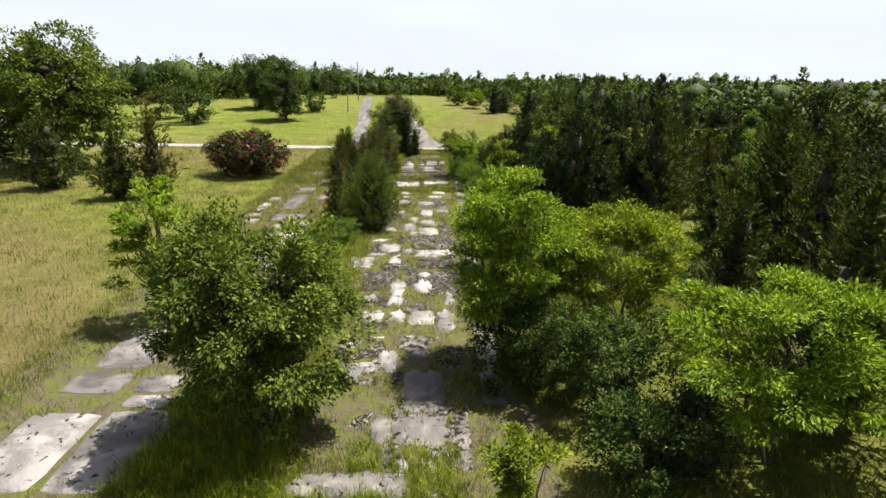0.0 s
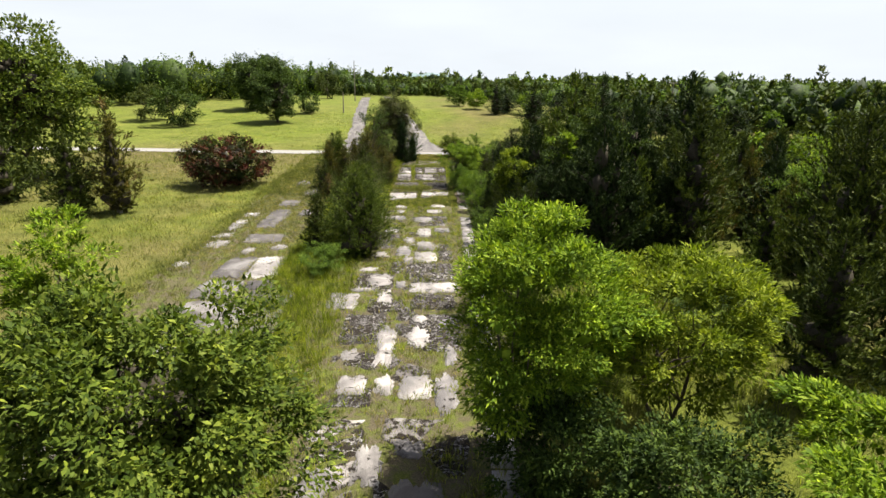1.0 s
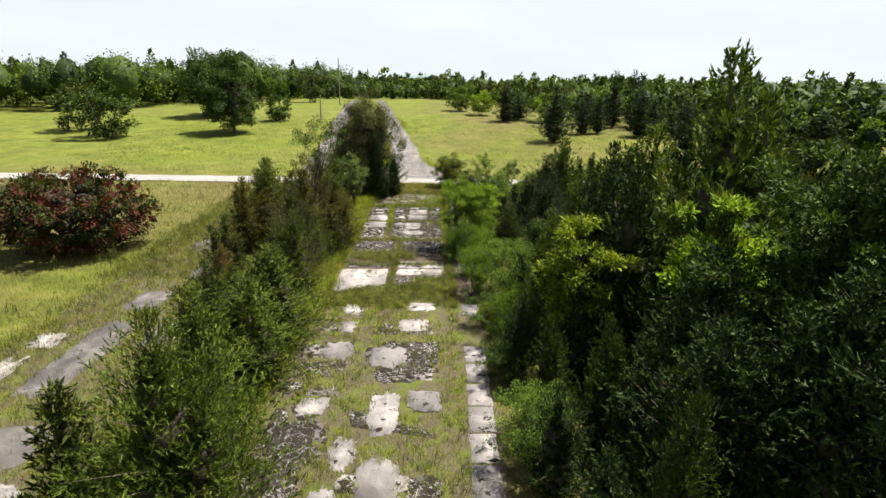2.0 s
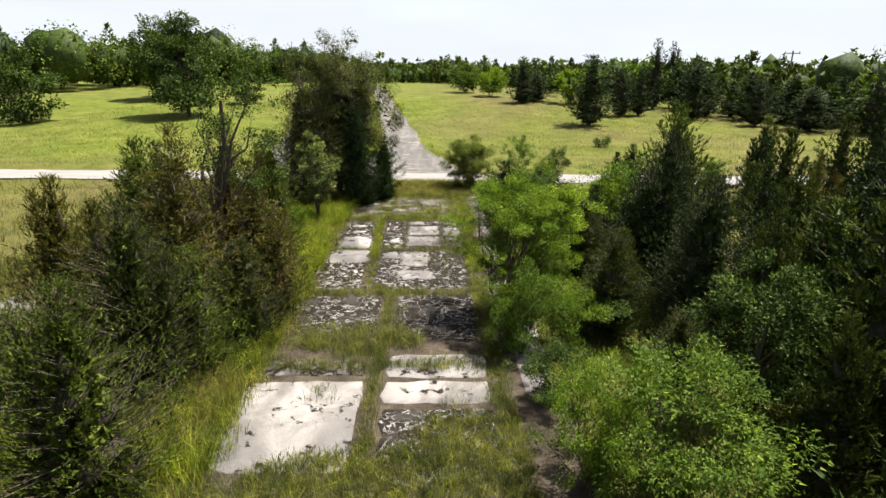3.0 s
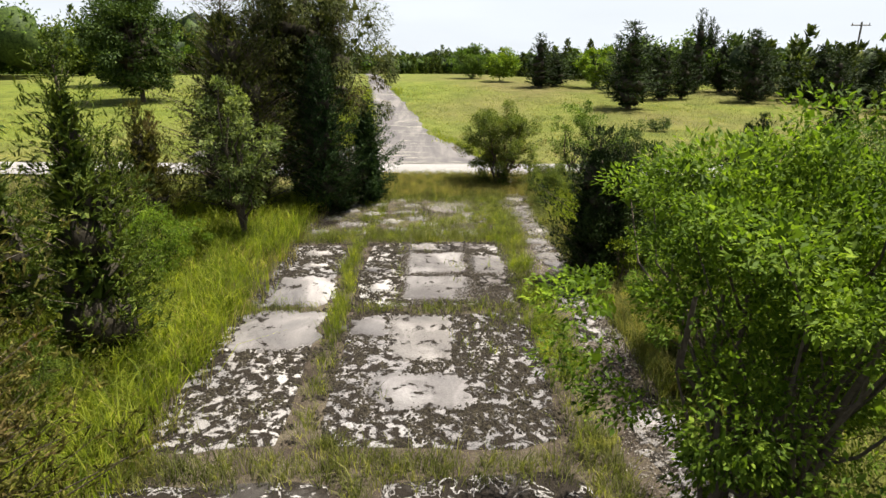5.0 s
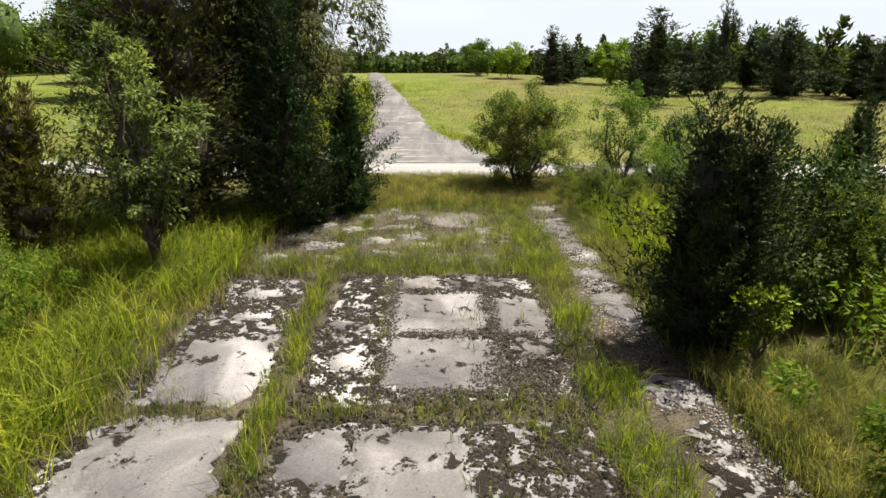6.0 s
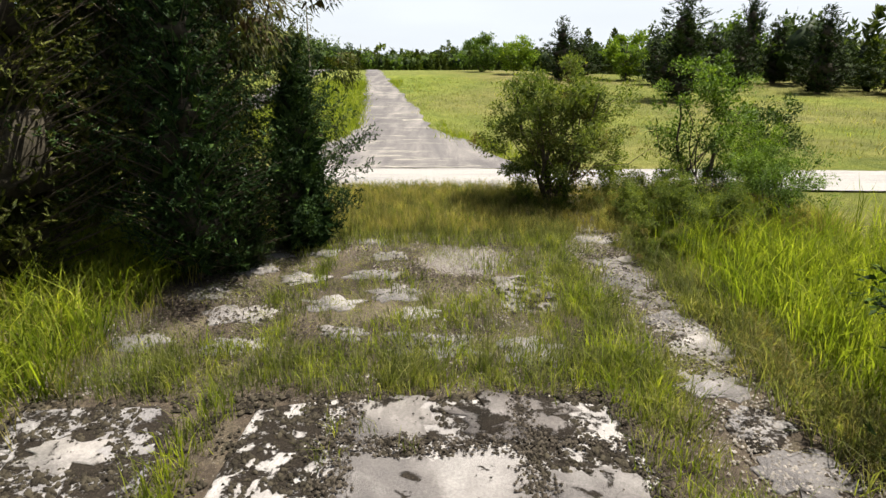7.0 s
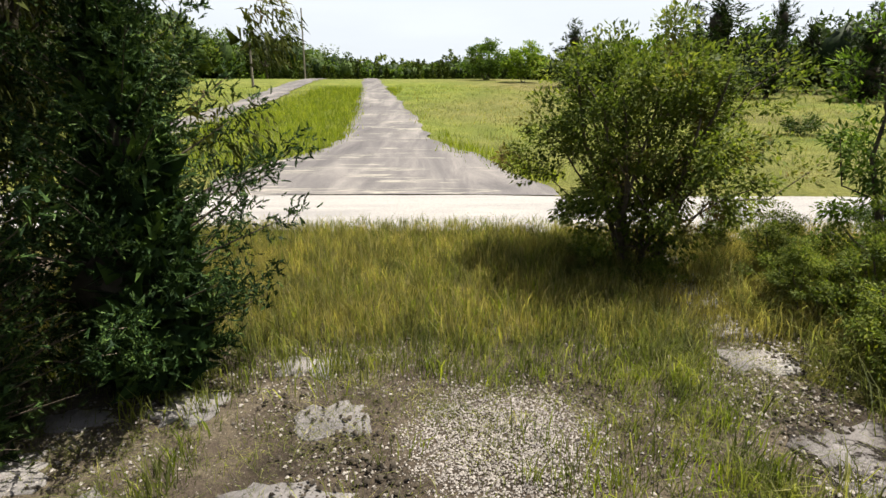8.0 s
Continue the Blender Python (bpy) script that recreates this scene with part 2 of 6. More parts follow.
def litter_material():
    m, nt, nodes, links, p = material("soil_and_litter")
    pos = position(nt)
    a = noise_node(nt, 1.2, 5, 0.65, pos, 0.5)
    b = noise_node(nt, 22.0, 5, 0.8, pos)
    stones = nodes.new("ShaderNodeTexVoronoi")
    stones.inputs["Scale"].default_value = 26
    links.new(pos, stones.inputs["Vector"])
    base = ramp(nt, a.outputs["Fac"], [(0.32, (0.028, 0.022, 0.017)), (0.5, (0.060, 0.048, 0.038)), (0.68, (0.098, 0.084, 0.060))])
    col = mix(nt, 1.0, base, ramp(nt, b.outputs["Fac"], [(0.3, (0.4, 0.4, 0.4)), (0.7, (1.5, 1.45, 1.35))]), 'MULTIPLY')
    chips = ramp(nt, stones.outputs["Distance"], [(0.10, (1, 1, 1)), (0.16, (0, 0, 0))])
    col = mix(nt, chips, col, (0.22, 0.195, 0.17))
    links.new(col, p.inputs["Base Color"])
    p.inputs["Roughness"].default_value = 0.95
    bump(nt, b.outputs["Fac"], 0.9, 0.03, p)
    return m


def concrete_material(name, cover, scale=3.2, pale=0.0, veins=False, grey=1.0):
    """Old pavement concrete. cover: how much dark moss, lichen and crumbled grit lies on it."""
    m, nt, nodes, links, p = material(name)
    pos = position(nt)
    info = nodes.new("ShaderNodeObjectInfo")
    stain = noise_node(nt, 0.55, 5, 0.6, pos, 0.8)
    grain = noise_node(nt, 38.0, 5, 0.75, pos)
    base = ramp(nt, stain.outputs["Fac"], [(0.32, (0.105 + pale, 0.095 + pale, 0.092 + pale)), (0.48, (0.170 + pale, 0.152 + pale, 0.142 + pale)), (0.56, (0.27 + pale, 0.247 + pale, 0.232 + pale)), (0.68, (0.38 + pale, 0.357 + pale, 0.334 + pale))])
    own = ramp(nt, info.outputs["Random"], [(0.0, (0.64 * grey, 0.64 * grey, 0.67 * grey)), (1.0, (0.96 * grey, 0.955 * grey, 0.955 * grey))])
    base = mix(nt, 1.0, base, own, 'MULTIPLY')
    base = mix(nt, 1.0, base, ramp(nt, grain.outputs["Fac"], [(0.3, (0.72, 0.72, 0.72)), (0.7, (1.18, 1.18, 1.18))]), 'MULTIPLY')
    warp = noise_node(nt, scale, 7, 0.68, pos, 0.35)
    grit = noise_node(nt, 55.0, 4, 0.8, pos)
    dirt = ramp(nt, grit.outputs["Fac"], [(0.34, (0.008, 0.006, 0.005)), (0.58, (0.024, 0.019, 0.014)), (0.76, (0.075, 0.061, 0.048))])
    edge = 0.30 + 0.34 * cover
    mask = ramp(nt, warp.outputs["Fac"], [(edge, (1, 1, 1)), (edge + 0.035, (0, 0, 0))])
    if veins:
        fine = noise_node(nt, scale * 0.75, 5, 0.6, pos, 0.5)
        net = ramp(nt, fine.outputs["Fac"], [(0.480, (1, 1, 1)), (0.492, (0, 0, 0)), (0.508, (0, 0, 0)), (0.520, (1, 1, 1))])
        whole = ramp(nt, noise_node(nt, scale * 0.45, 4, 0.6, pos).outputs["Fac"], [(0.52, (0, 0, 0)), (0.66, (1, 1, 1))])
        net = mix(nt, whole, net, (0.92, 0.92, 0.92))
        mask = mix(nt, 1.0, mask, net, 'MULTIPLY')
    col = mix(nt, mask, base, dirt)
    links.new(col, p.inputs["Base Color"])
    p.inputs["Roughness"].default_value = 0.9
    high = nodes.new("ShaderNodeMath")
    high.operation = 'ADD'
    links.new(mask, high.inputs[0])
    links.new(grit.outputs["Fac"], high.inputs[1])
    bump(nt, high.outputs[0], 0.8, 0.025, p)
    return m


SLAB_CLEAN = concrete_material("bare_concrete", 0.22, 3.2, 0.04, False, 0.86)
SLAB_GREY = concrete_material("weathered_grey_concrete", 0.10, 3.2, 0.02, False, 0.66)
SLAB_MID = concrete_material("stained_concrete", 0.50)
SLAB_MOSSY = concrete_material("mossy_concrete", 0.92, 3.4, 0.16, True)
SLAB_PATCHY = concrete_material("moss_blotched_concrete", 0.58, 5.0, 0.12)
SLAB_WALK = concrete_material("pale_concrete", 0.23, 2.4, 0.06)


def asphalt_material(name, dark, mid, pale, scale, cracks=None):
    m, nt, nodes, links, p = material(name)
    pos = position(nt)
    stretch = nodes.new("ShaderNodeMapping")
    stretch.inputs["Scale"].default_value = scale
    links.new(pos, stretch.inputs["Vector"])
    a = noise_node(nt, 0.6, 6, 0.65, stretch.outputs["Vector"], 0.6)
    b = noise_node(nt, 30.0, 5, 0.8, pos)
    col = ramp(nt, a.outputs["Fac"], [(0.3, dark), (0.5, mid), (0.72, pale)])
    col = mix(nt, 1.0, col, ramp(nt, b.outputs["Fac"], [(0.3, (0.68, 0.68, 0.68)), (0.7, (1.25, 1.25, 1.25))]), 'MULTIPLY')
    if cracks:
        squash = nodes.new("ShaderNodeMapping")
        squash.inputs["Scale"].default_value = (0.10, 0.9, 1.0)
        links.new(pos, squash.inputs["Vector"])
        c = noise_node(nt, 1.0, 5, 0.6, squash.outputs["Vector"], 0.3)
        lines = ramp(nt, c.outputs["Fac"], [(0.465, (0, 0, 0)), (0.485, (1, 1, 1)), (0.505, (0, 0, 0))])
        keep = noise_node(nt, 0.35, 4, 0.6, pos)
        where = mix(nt, 1.0, lines, ramp(nt, keep.outputs["Fac"], [(0.42, (0, 0, 0)), (0.6, (1, 1, 1))]), 'MULTIPLY')
        col = mix(nt, where, col, cracks)
    links.new(col, p.inputs["Base Color"])
    p.inputs["Roughness"].default_value = 0.9
    bump(nt, b.outputs["Fac"], 0.5, 0.01, p)
    return m


ROAD_PALE = asphalt_material("pale_gravel_road", (0.185, 0.176, 0.172), (0.230, 0.218, 0.208), (0.275, 0.262, 0.245), (0.4, 3.0, 1.0))
ROAD_OLD = asphalt_material("weathered_asphalt", (0.060, 0.055, 0.057), (0.102, 0.094, 0.093), (0.185, 0.168, 0.158), (1.4, 0.22, 1.0), (0.27, 0.25, 0.21))

# ---------------------------------------------------------------- the land
def graded(lo, hi, fine_lo, fine_hi, step, far_steps):
    """Coordinates that are close together in the middle and spread out towards the horizon."""
    mid = np.arange(fine_lo, fine_hi + step, step)
    k = np.linspace(0, 1, far_steps + 1)[1:] ** 2.6
    return np.concatenate([(fine_lo + (lo - fine_lo) * k)[::-1], mid, mid[-1] + (hi - mid[-1]) * k])


gx = graded(-3500, 3500, -70, 70, 1.4, 16)
gy = graded(-1500, 4500, -30, 230, 1.4, 18)
X, Y = np.meshgrid(gx, gy)
Z = ground_z(X, Y) + 0.10 * (soft_noise(X, Y, 6.0, 3) - 0.5) * np.clip((np.abs(X + 5.5) - 9) / 5, 0, 1) - 0.05
nx, ny = len(gx), len(gy)
ii, jj = np.meshgrid(np.arange(ny - 1), np.arange(nx - 1), indexing="ij")
a = (ii * nx + jj).ravel()
quads = np.stack([a, a + 1, a + nx + 1, a + nx], 1)
ground_mesh = raw_mesh("ground", np.stack([X.ravel(), Y.ravel(), Z.ravel()], 1), quads, np.full(len(quads), 4), True)
ground = link_object("ground", ground_mesh, ground_material())
tagged(ground, "wide meadow of green and straw-coloured grass rising to a low crest", "ground", kind="structure")


def ribbon(name, material_used, centre, half, y0, y1, step, lift, ragged, seed, label, category, crown=0.0):
    """A strip of paving or soil laid on the land along y, with ragged edges."""
    ys = np.arange(y0, y1 + step, step)
    cols = np.linspace(-1, 1, 9)
    v = []
    for y in ys:
        for c in cols:
            e = ragged * (soft_noise(y, c * 50, 1.7, seed) - 0.5) * 2 + 0.5 * ragged * (soft_noise(y, c * 50, 0.9, seed + 9) - 0.5)
            x = centre(y) + half(y) * c + (e if abs(c) == 1 else 0)
            v.append((x, y, gz(x, y) + lift + crown * (1 - c * c)))
    n = len(cols)
    r, c = np.meshgrid(np.arange(len(ys) - 1), np.arange(n - 1), indexing="ij")
    k = (r * n + c).ravel()
    q = np.stack([k, k + 1, k + n + 1, k + n], 1)
    ob = link_object(name, raw_mesh(name, v, q, np.full(len(q), 4), True), material_used)
    return tagged(ob, label, category, kind="structure")


LITTER = litter_material()


def overgrown_material():
    """Soil that low grass and weeds have mostly covered."""
    m, nt, nodes, links, p = material("overgrown_soil")
    pos = position(nt)
    a = noise_node(nt, 1.4, 5, 0.65, pos, 0.6)
    b = noise_node(nt, 16.0, 6, 0.8, pos)
    green = ramp(nt, b.outputs["Fac"], [(0.3, (0.040, 0.052, 0.010)), (0.55, (0.088, 0.100, 0.020)), (0.75, (0.150, 0.150, 0.045))])
    brown = ramp(nt, b.outputs["Fac"], [(0.3, (0.035, 0.028, 0.018)), (0.6, (0.100, 0.084, 0.052)), (0.8, (0.200, 0.175, 0.120))])
    col = mix(nt, ramp(nt, a.outputs["Fac"], [(0.40, (0, 0, 0)), (0.55, (1, 1, 1))]), green, brown)
    links.new(col, p.inputs["Base Color"])
    p.inputs["Roughness"].default_value = 0.95
    bump(nt, b.outputs["Fac"], 0.9, 0.05, p)
    return m


OVERGROWN = overgrown_material()
ribbon("roadbed", OVERGROWN, lambda y: -0.3, lambda y: 4.4, -25, 41.0, 0.5, 0.012, 0.5, 5,
       "strip of soil and low weeds between remains of paving", "soil")
ribbon("roadbed", LITTER, lambda y: -0.3, lambda y: 4.4, 41.0, 71.4, 0.5, 0.012, 0.5, 5,
       "strip of dark soil, grit and dead grass under broken paving", "soil")
ribbon("roadbed", OVERGROWN, lambda y: -11.0, lambda y: 3.7, -25, 60.0, 0.5, 0.014, 0.6, 6,
       "strip of soil and dead grass under old paving slabs", "soil")
HILL_ROAD_Y = (74, 76, 79, 81.4, 85.6, 93, 104, 118.5, 138, 200)
HILL_ROAD_X = (-0.8, -0.8, -1.0, -0.9, -1.36, -2.0, -3.3, -5.1, -7.5, -15.0)
HILL_ROAD_HALF = (4.0, 4.0, 3.9, 2.8, 1.95, 1.8, 1.75, 1.5, 1.1, 1.1)
ribbon("pavement", ROAD_OLD, lambda y: float(np.interp(y, HILL_ROAD_Y, HILL_ROAD_X)), lambda y: float(np.interp(y, HILL_ROAD_Y, HILL_ROAD_HALF)), 74.15, 200, 0.4, 0.03, 0.45, 7,
       "cracked grey asphalt carriageway climbing to the crest", "road", 0.03)
ribbon("pavement", ROAD_OLD, lambda y: -13.2 - 0.085 * (y - 100), lambda y: 1.3, 76.5, 190, 0.5, 0.03, 0.4, 8,
       "overgrown grey asphalt carriageway climbing to the crest", "road", 0.03)


def crossing(x):
    return 71.0 - 0.04 * x


def cross_strip(name, material_used, off0, off1, x0, x1, lift, label):
    xs = np.arange(x0, x1, 0.8)
    v = []
    for x in xs:
        for k, o in enumerate((off0, off0 * 0.6 + off1 * 0.4, off1)):
            w = 0.14 * (soft_noise(x, k * 30, 1.3, 17) - 0.5) * 2 if k != 1 else 0
            y = crossing(x) + o + w
            v.append((x, y, gz(x, y) + lift + (0.03 if k == 1 else 0)))
    r, c = np.meshgrid(np.arange(len(xs) - 1), np.arange(2), indexing="ij")
    k = (r * 3 + c).ravel()
    q = np.stack([k, k + 3, k + 4, k + 1], 1)
    return tagged(link_object(name, raw_mesh(name, v, q, np.full(len(q), 4), True), material_used), label, "road", kind="structure")


cross_strip("road", ROAD_PALE, 0.0, 3.15, -240, 140, 0.035, "pale sun-bleached gravel road crossing the old carriageways")

# ---------------------------------------------------------------- trees
def tube(verts, loops, sizes, a, b, ra, rb, sides=6):
    """Adds a tapered branch from a to b."""
    a, b = np.asarray(a, float), np.asarray(b, float)
    d = b - a
    d = d / max(np.linalg.norm(d), 1e-6)
    s = np.cross(d, (0.3, 0.2, 0.93) if abs(d[2]) < 0.9 else (1, 0, 0))
    s /= np.linalg.norm(s)
    u = np.cross(d, s)
    base = len(verts)
    for p, r in ((a, ra), (b, rb)):
        for k in range(sides):
            t = 2 * math.pi * k / sides
            verts.append(p + (s * math.cos(t) + u * math.sin(t)) * r)
    for k in range(sides):
        n = (k + 1) % sides
        loops.extend((base + k, base + n, base + sides + n, base + sides + k))
        sizes.append(4)


def limb(store, a, b, ra, rb, r, bend=0.12, parts=4, sides=6):
    """A bent, tapering limb as one unbroken tube."""
    verts, loops, sizes = store
    a, b = np.asarray(a, float), np.asarray(b, float)
    length = np.linalg.norm(b - a)
    pts = [a + (b - a) * k / parts + (r.normal(0, bend * length / parts, 3) if 0 < k < parts else 0) for k in range(parts + 1)]
    base = len(verts)
    for k, p in enumerate(pts):
        d = pts[min(k + 1, parts)] - pts[max(k - 1, 0)]
        d = d / max(np.linalg.norm(d), 1e-6)
        s = np.cross(d, (0.31, 0.2, 0.93) if abs(d[2]) < 0.9 else (1, 0.1, 0))
        s /= np.linalg.norm(s)
        u = np.cross(d, s)
        rad = ra + (rb - ra) * k / parts
        for m in range(sides):
            t = 2 * math.pi * m / sides
            verts.append(p + (s * math.cos(t) + u * math.sin(t)) * rad)
    for k in range(parts):
        for m in range(sides):
            n = (m + 1) % sides
            o = base + k * sides
            loops.extend((o + m, o + n, o + sides + n, o + sides + m))
            sizes.append(4)
    return pts


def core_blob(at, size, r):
    """A small jagged dark blob that stands in for shade inside a crown: 12 corners, 20 faces."""
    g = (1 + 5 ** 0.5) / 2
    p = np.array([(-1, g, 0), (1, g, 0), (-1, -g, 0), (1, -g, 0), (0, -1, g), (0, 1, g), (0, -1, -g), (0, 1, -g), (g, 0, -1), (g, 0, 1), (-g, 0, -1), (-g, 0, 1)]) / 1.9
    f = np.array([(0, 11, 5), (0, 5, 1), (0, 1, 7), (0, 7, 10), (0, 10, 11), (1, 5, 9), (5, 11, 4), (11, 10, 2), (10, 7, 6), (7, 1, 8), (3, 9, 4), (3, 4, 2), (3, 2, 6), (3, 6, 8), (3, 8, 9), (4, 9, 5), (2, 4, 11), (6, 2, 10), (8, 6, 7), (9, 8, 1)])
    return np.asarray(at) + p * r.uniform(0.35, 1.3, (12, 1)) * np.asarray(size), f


def with_cores(name, v, loops, sizes, cores):
    """Joins leaves and inner shade blobs into one mesh."""
    vs, ls, ss, base = [v], [np.asarray(loops).ravel()], [np.asarray(sizes)], len(v)
    for p, f in cores:
        vs.append(p)
        ls.append((f + base).ravel())
        ss.append(np.full(len(f), 3))
        base += len(p)
    mesh = raw_mesh(name, np.concatenate(vs), np.concatenate(ls), np.concatenate(ss))
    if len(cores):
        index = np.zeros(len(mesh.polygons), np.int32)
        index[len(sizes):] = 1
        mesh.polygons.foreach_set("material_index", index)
    return mesh


def leaves(name, C, D, N, L, W, fold=0.12, kite=True, cores=()):
    """One mesh of separate pointed leaves: base C, direction D, face normal N, length L, width W."""
    n = len(C)
    if not kite:
        S = unit(np.cross(D, N))
        v = np.empty((n, 3, 3))
        v[:, 0] = C + S * W[:, None] * 0.5
        v[:, 1] = C - S * W[:, None] * 0.5
        v[:, 2] = C + D * L[:, None]
        return with_cores(name, v.reshape(-1, 3), np.arange(n * 3), np.full(n, 3), cores)
    S = unit(np.cross(D, N))
    N = unit(np.cross(S, D))
    L, W = L[:, None], W[:, None]
    v = np.empty((n, 4, 3))
    v[:, 0] = C
    v[:, 1] = C + D * L * 0.45 + S * W * 0.5 + N * L * fold
    v[:, 2] = C + D * L
    v[:, 3] = C + D * L * 0.45 - S * W * 0.5 + N * L * fold
    return with_cores(name, v.reshape(-1, 3), np.arange(n * 4), np.full(n, 4), cores)


def cedar(r, h, w, n_leaf, leaf=0.32, tops=2, rag=0.38, bare=0.02, shape=0.95, lift=0.35, thin=1.0, boughs=520):
    """Red cedar: a short trunk and feathery sprays on rising branches. Returns trunk mesh and crown mesh."""
    store = ([], [], [])
    axis_pts = [(0, 0, 0, h, w * 0.5)]
    for k in range(tops - 1):
        t = r.uniform(0, 6.28)
        d = w * r.uniform(0.12, 0.26)
        axis_pts.append((d * math.cos(t), d * math.sin(t), 0, h * r.uniform(0.68, 0.93), w * r.uniform(0.3, 0.42)))
    per = 9
    C, D, N, L, W, cores = [], [], [], [], [], []
    total_w = sum(a[4] * a[3] for a in axis_pts)
    for ax, ay, _, ah, aw in axis_pts:
        limb(store, (ax * 0.3, ay * 0.3, -0.1), (ax, ay, ah * 0.93), 0.02 * h + 0.02, 0.015, r, 0.05, 5)
        share = int(n_leaf * aw * ah / total_w)
        nb = int(min(boughs, max(30, share / (per * 9))))
        each = share / (nb * per)
        phase = r.uniform(0, 6.28, 5)
        for b in range(nb):
            t = bare + (0.985 - bare) * (b + r.uniform(0, 1)) / nb
            t = t ** 1.15
            ang = b * 2.399 + r.uniform(-0.5, 0.5)
            lump = 1 + rag * (0.5 * math.sin(2 * ang + phase[0] + 5 * t) + 0.5 * math.sin(3 * ang + phase[1] - 9 * t)) + rag * 0.6 * r.uniform(-1, 1)
            R = aw * min(1, (t + 0.06) / 0.22) ** 0.5 * (1 - t) ** shape * lump + 0.10
            rise = r.uniform(0.25, 0.75) * R + 0.12 * h * t * 0.4
            out = np.array((math.cos(ang), math.sin(ang), 0.0))
            p0 = np.array((ax * (0.3 + 0.7 * t), ay * (0.3 + 0.7 * t), ah * t))
            p1 = p0 + out * R + np.array((0, 0, rise))
            p1[2] = min(p1[2], ah * 1.0 + 0.05)
            if b % 3 == 0 or leaf < 0.11 or h > 8:
                tube(*store, p0, p0 + (p1 - p0) * 0.93, min(0.004 * h, 0.025) * (1 - t) + 0.004, 0.002, 4)
            ns = max(3, int(each * (0.45 + R / max(aw, 0.3) * 0.75)))
            s = r.uniform(0.08, 1.0, ns) ** (0.62 if t < 0.8 else 1.0)
            q = p0 + (p1 - p0) * s[:, None] + r.normal(0, 1, (ns, 3)) * min(0.075 * R + 0.025, 1.9 * leaf) * (1.25 - s[:, None] * 0.8)
            plume = unit(unit((p1 - p0)[None])[0] * 0.7 + r.normal(0, 0.7, (ns, 3)) * (1 if lift < 0.5 else 0.6) + np.array((0, 0, lift)))
            along = np.tile(np.linspace(0, 1, per), ns)
            m = ns * per
            d = unit(np.repeat(plume, per, 0) + r.normal(0, 0.36, (m, 3)) * (1.15 - 0.6 * along[:, None]))
            C.append(np.repeat(q, per, 0) + np.repeat(plume, per, 0) * (along * leaf * 0.95)[:, None])
            D.append(d)
            N.append(unit(r.normal(0, 1, (m, 3)) + np.array((0, 0, 0.5))))
            L.append(leaf * r.uniform(0.45, 0.95, m) * (0.7 + 0.4 * (1 - t)) * (1.1 - 0.4 * along))
            W.append(leaf * r.uniform(0.12, 0.24, m) * thin)
        # dark blobs stand in for inner twigs and the shade there, then broad shaded sprays close to the stem
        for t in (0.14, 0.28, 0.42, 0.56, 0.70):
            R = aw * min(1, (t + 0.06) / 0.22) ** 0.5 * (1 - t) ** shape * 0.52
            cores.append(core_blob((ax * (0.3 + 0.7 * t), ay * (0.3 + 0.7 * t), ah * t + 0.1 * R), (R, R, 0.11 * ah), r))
        m = max(40, share // 9)
        t = r.uniform(0.03, 0.85, m)
        ang = r.uniform(0, 6.28, m)
        R = aw * np.minimum(1, (t + 0.06) / 0.22) ** 0.5 * (1 - t) ** shape
        rad = R * r.uniform(0.0, 0.45, m)
        C.append(np.stack([ax * (0.3 + 0.7 * t) + rad * np.cos(ang), ay * (0.3 + 0.7 * t) + rad * np.sin(ang), ah * t], 1))
        D.append(unit(r.normal(0, 0.6, (m, 3)) + np.array((0, 0, 0.6))))
        N.append(unit(r.normal(0, 1, (m, 3))))
        L.append(np.minimum(0.4 * R + 0.08, max(2.0 * leaf, 0.34)) * r.uniform(0.5, 1.0, m))
        W.append(np.minimum(0.3 * R + 0.05, max(0.9 * leaf, 0.16)) * r.uniform(0.4, 1.0, m))
    C, D, N, L, W = (np.concatenate(k) for k in (C, D, N, L, W))
    C[:, 2] = np.maximum(C[:, 2], 0.03)
    trunk = raw_mesh("trunk", np.array(store[0]), store[1], store[2], True)
    return [trunk], leaves("crown", C, D, N, L, W, kite=False, cores=cores), []


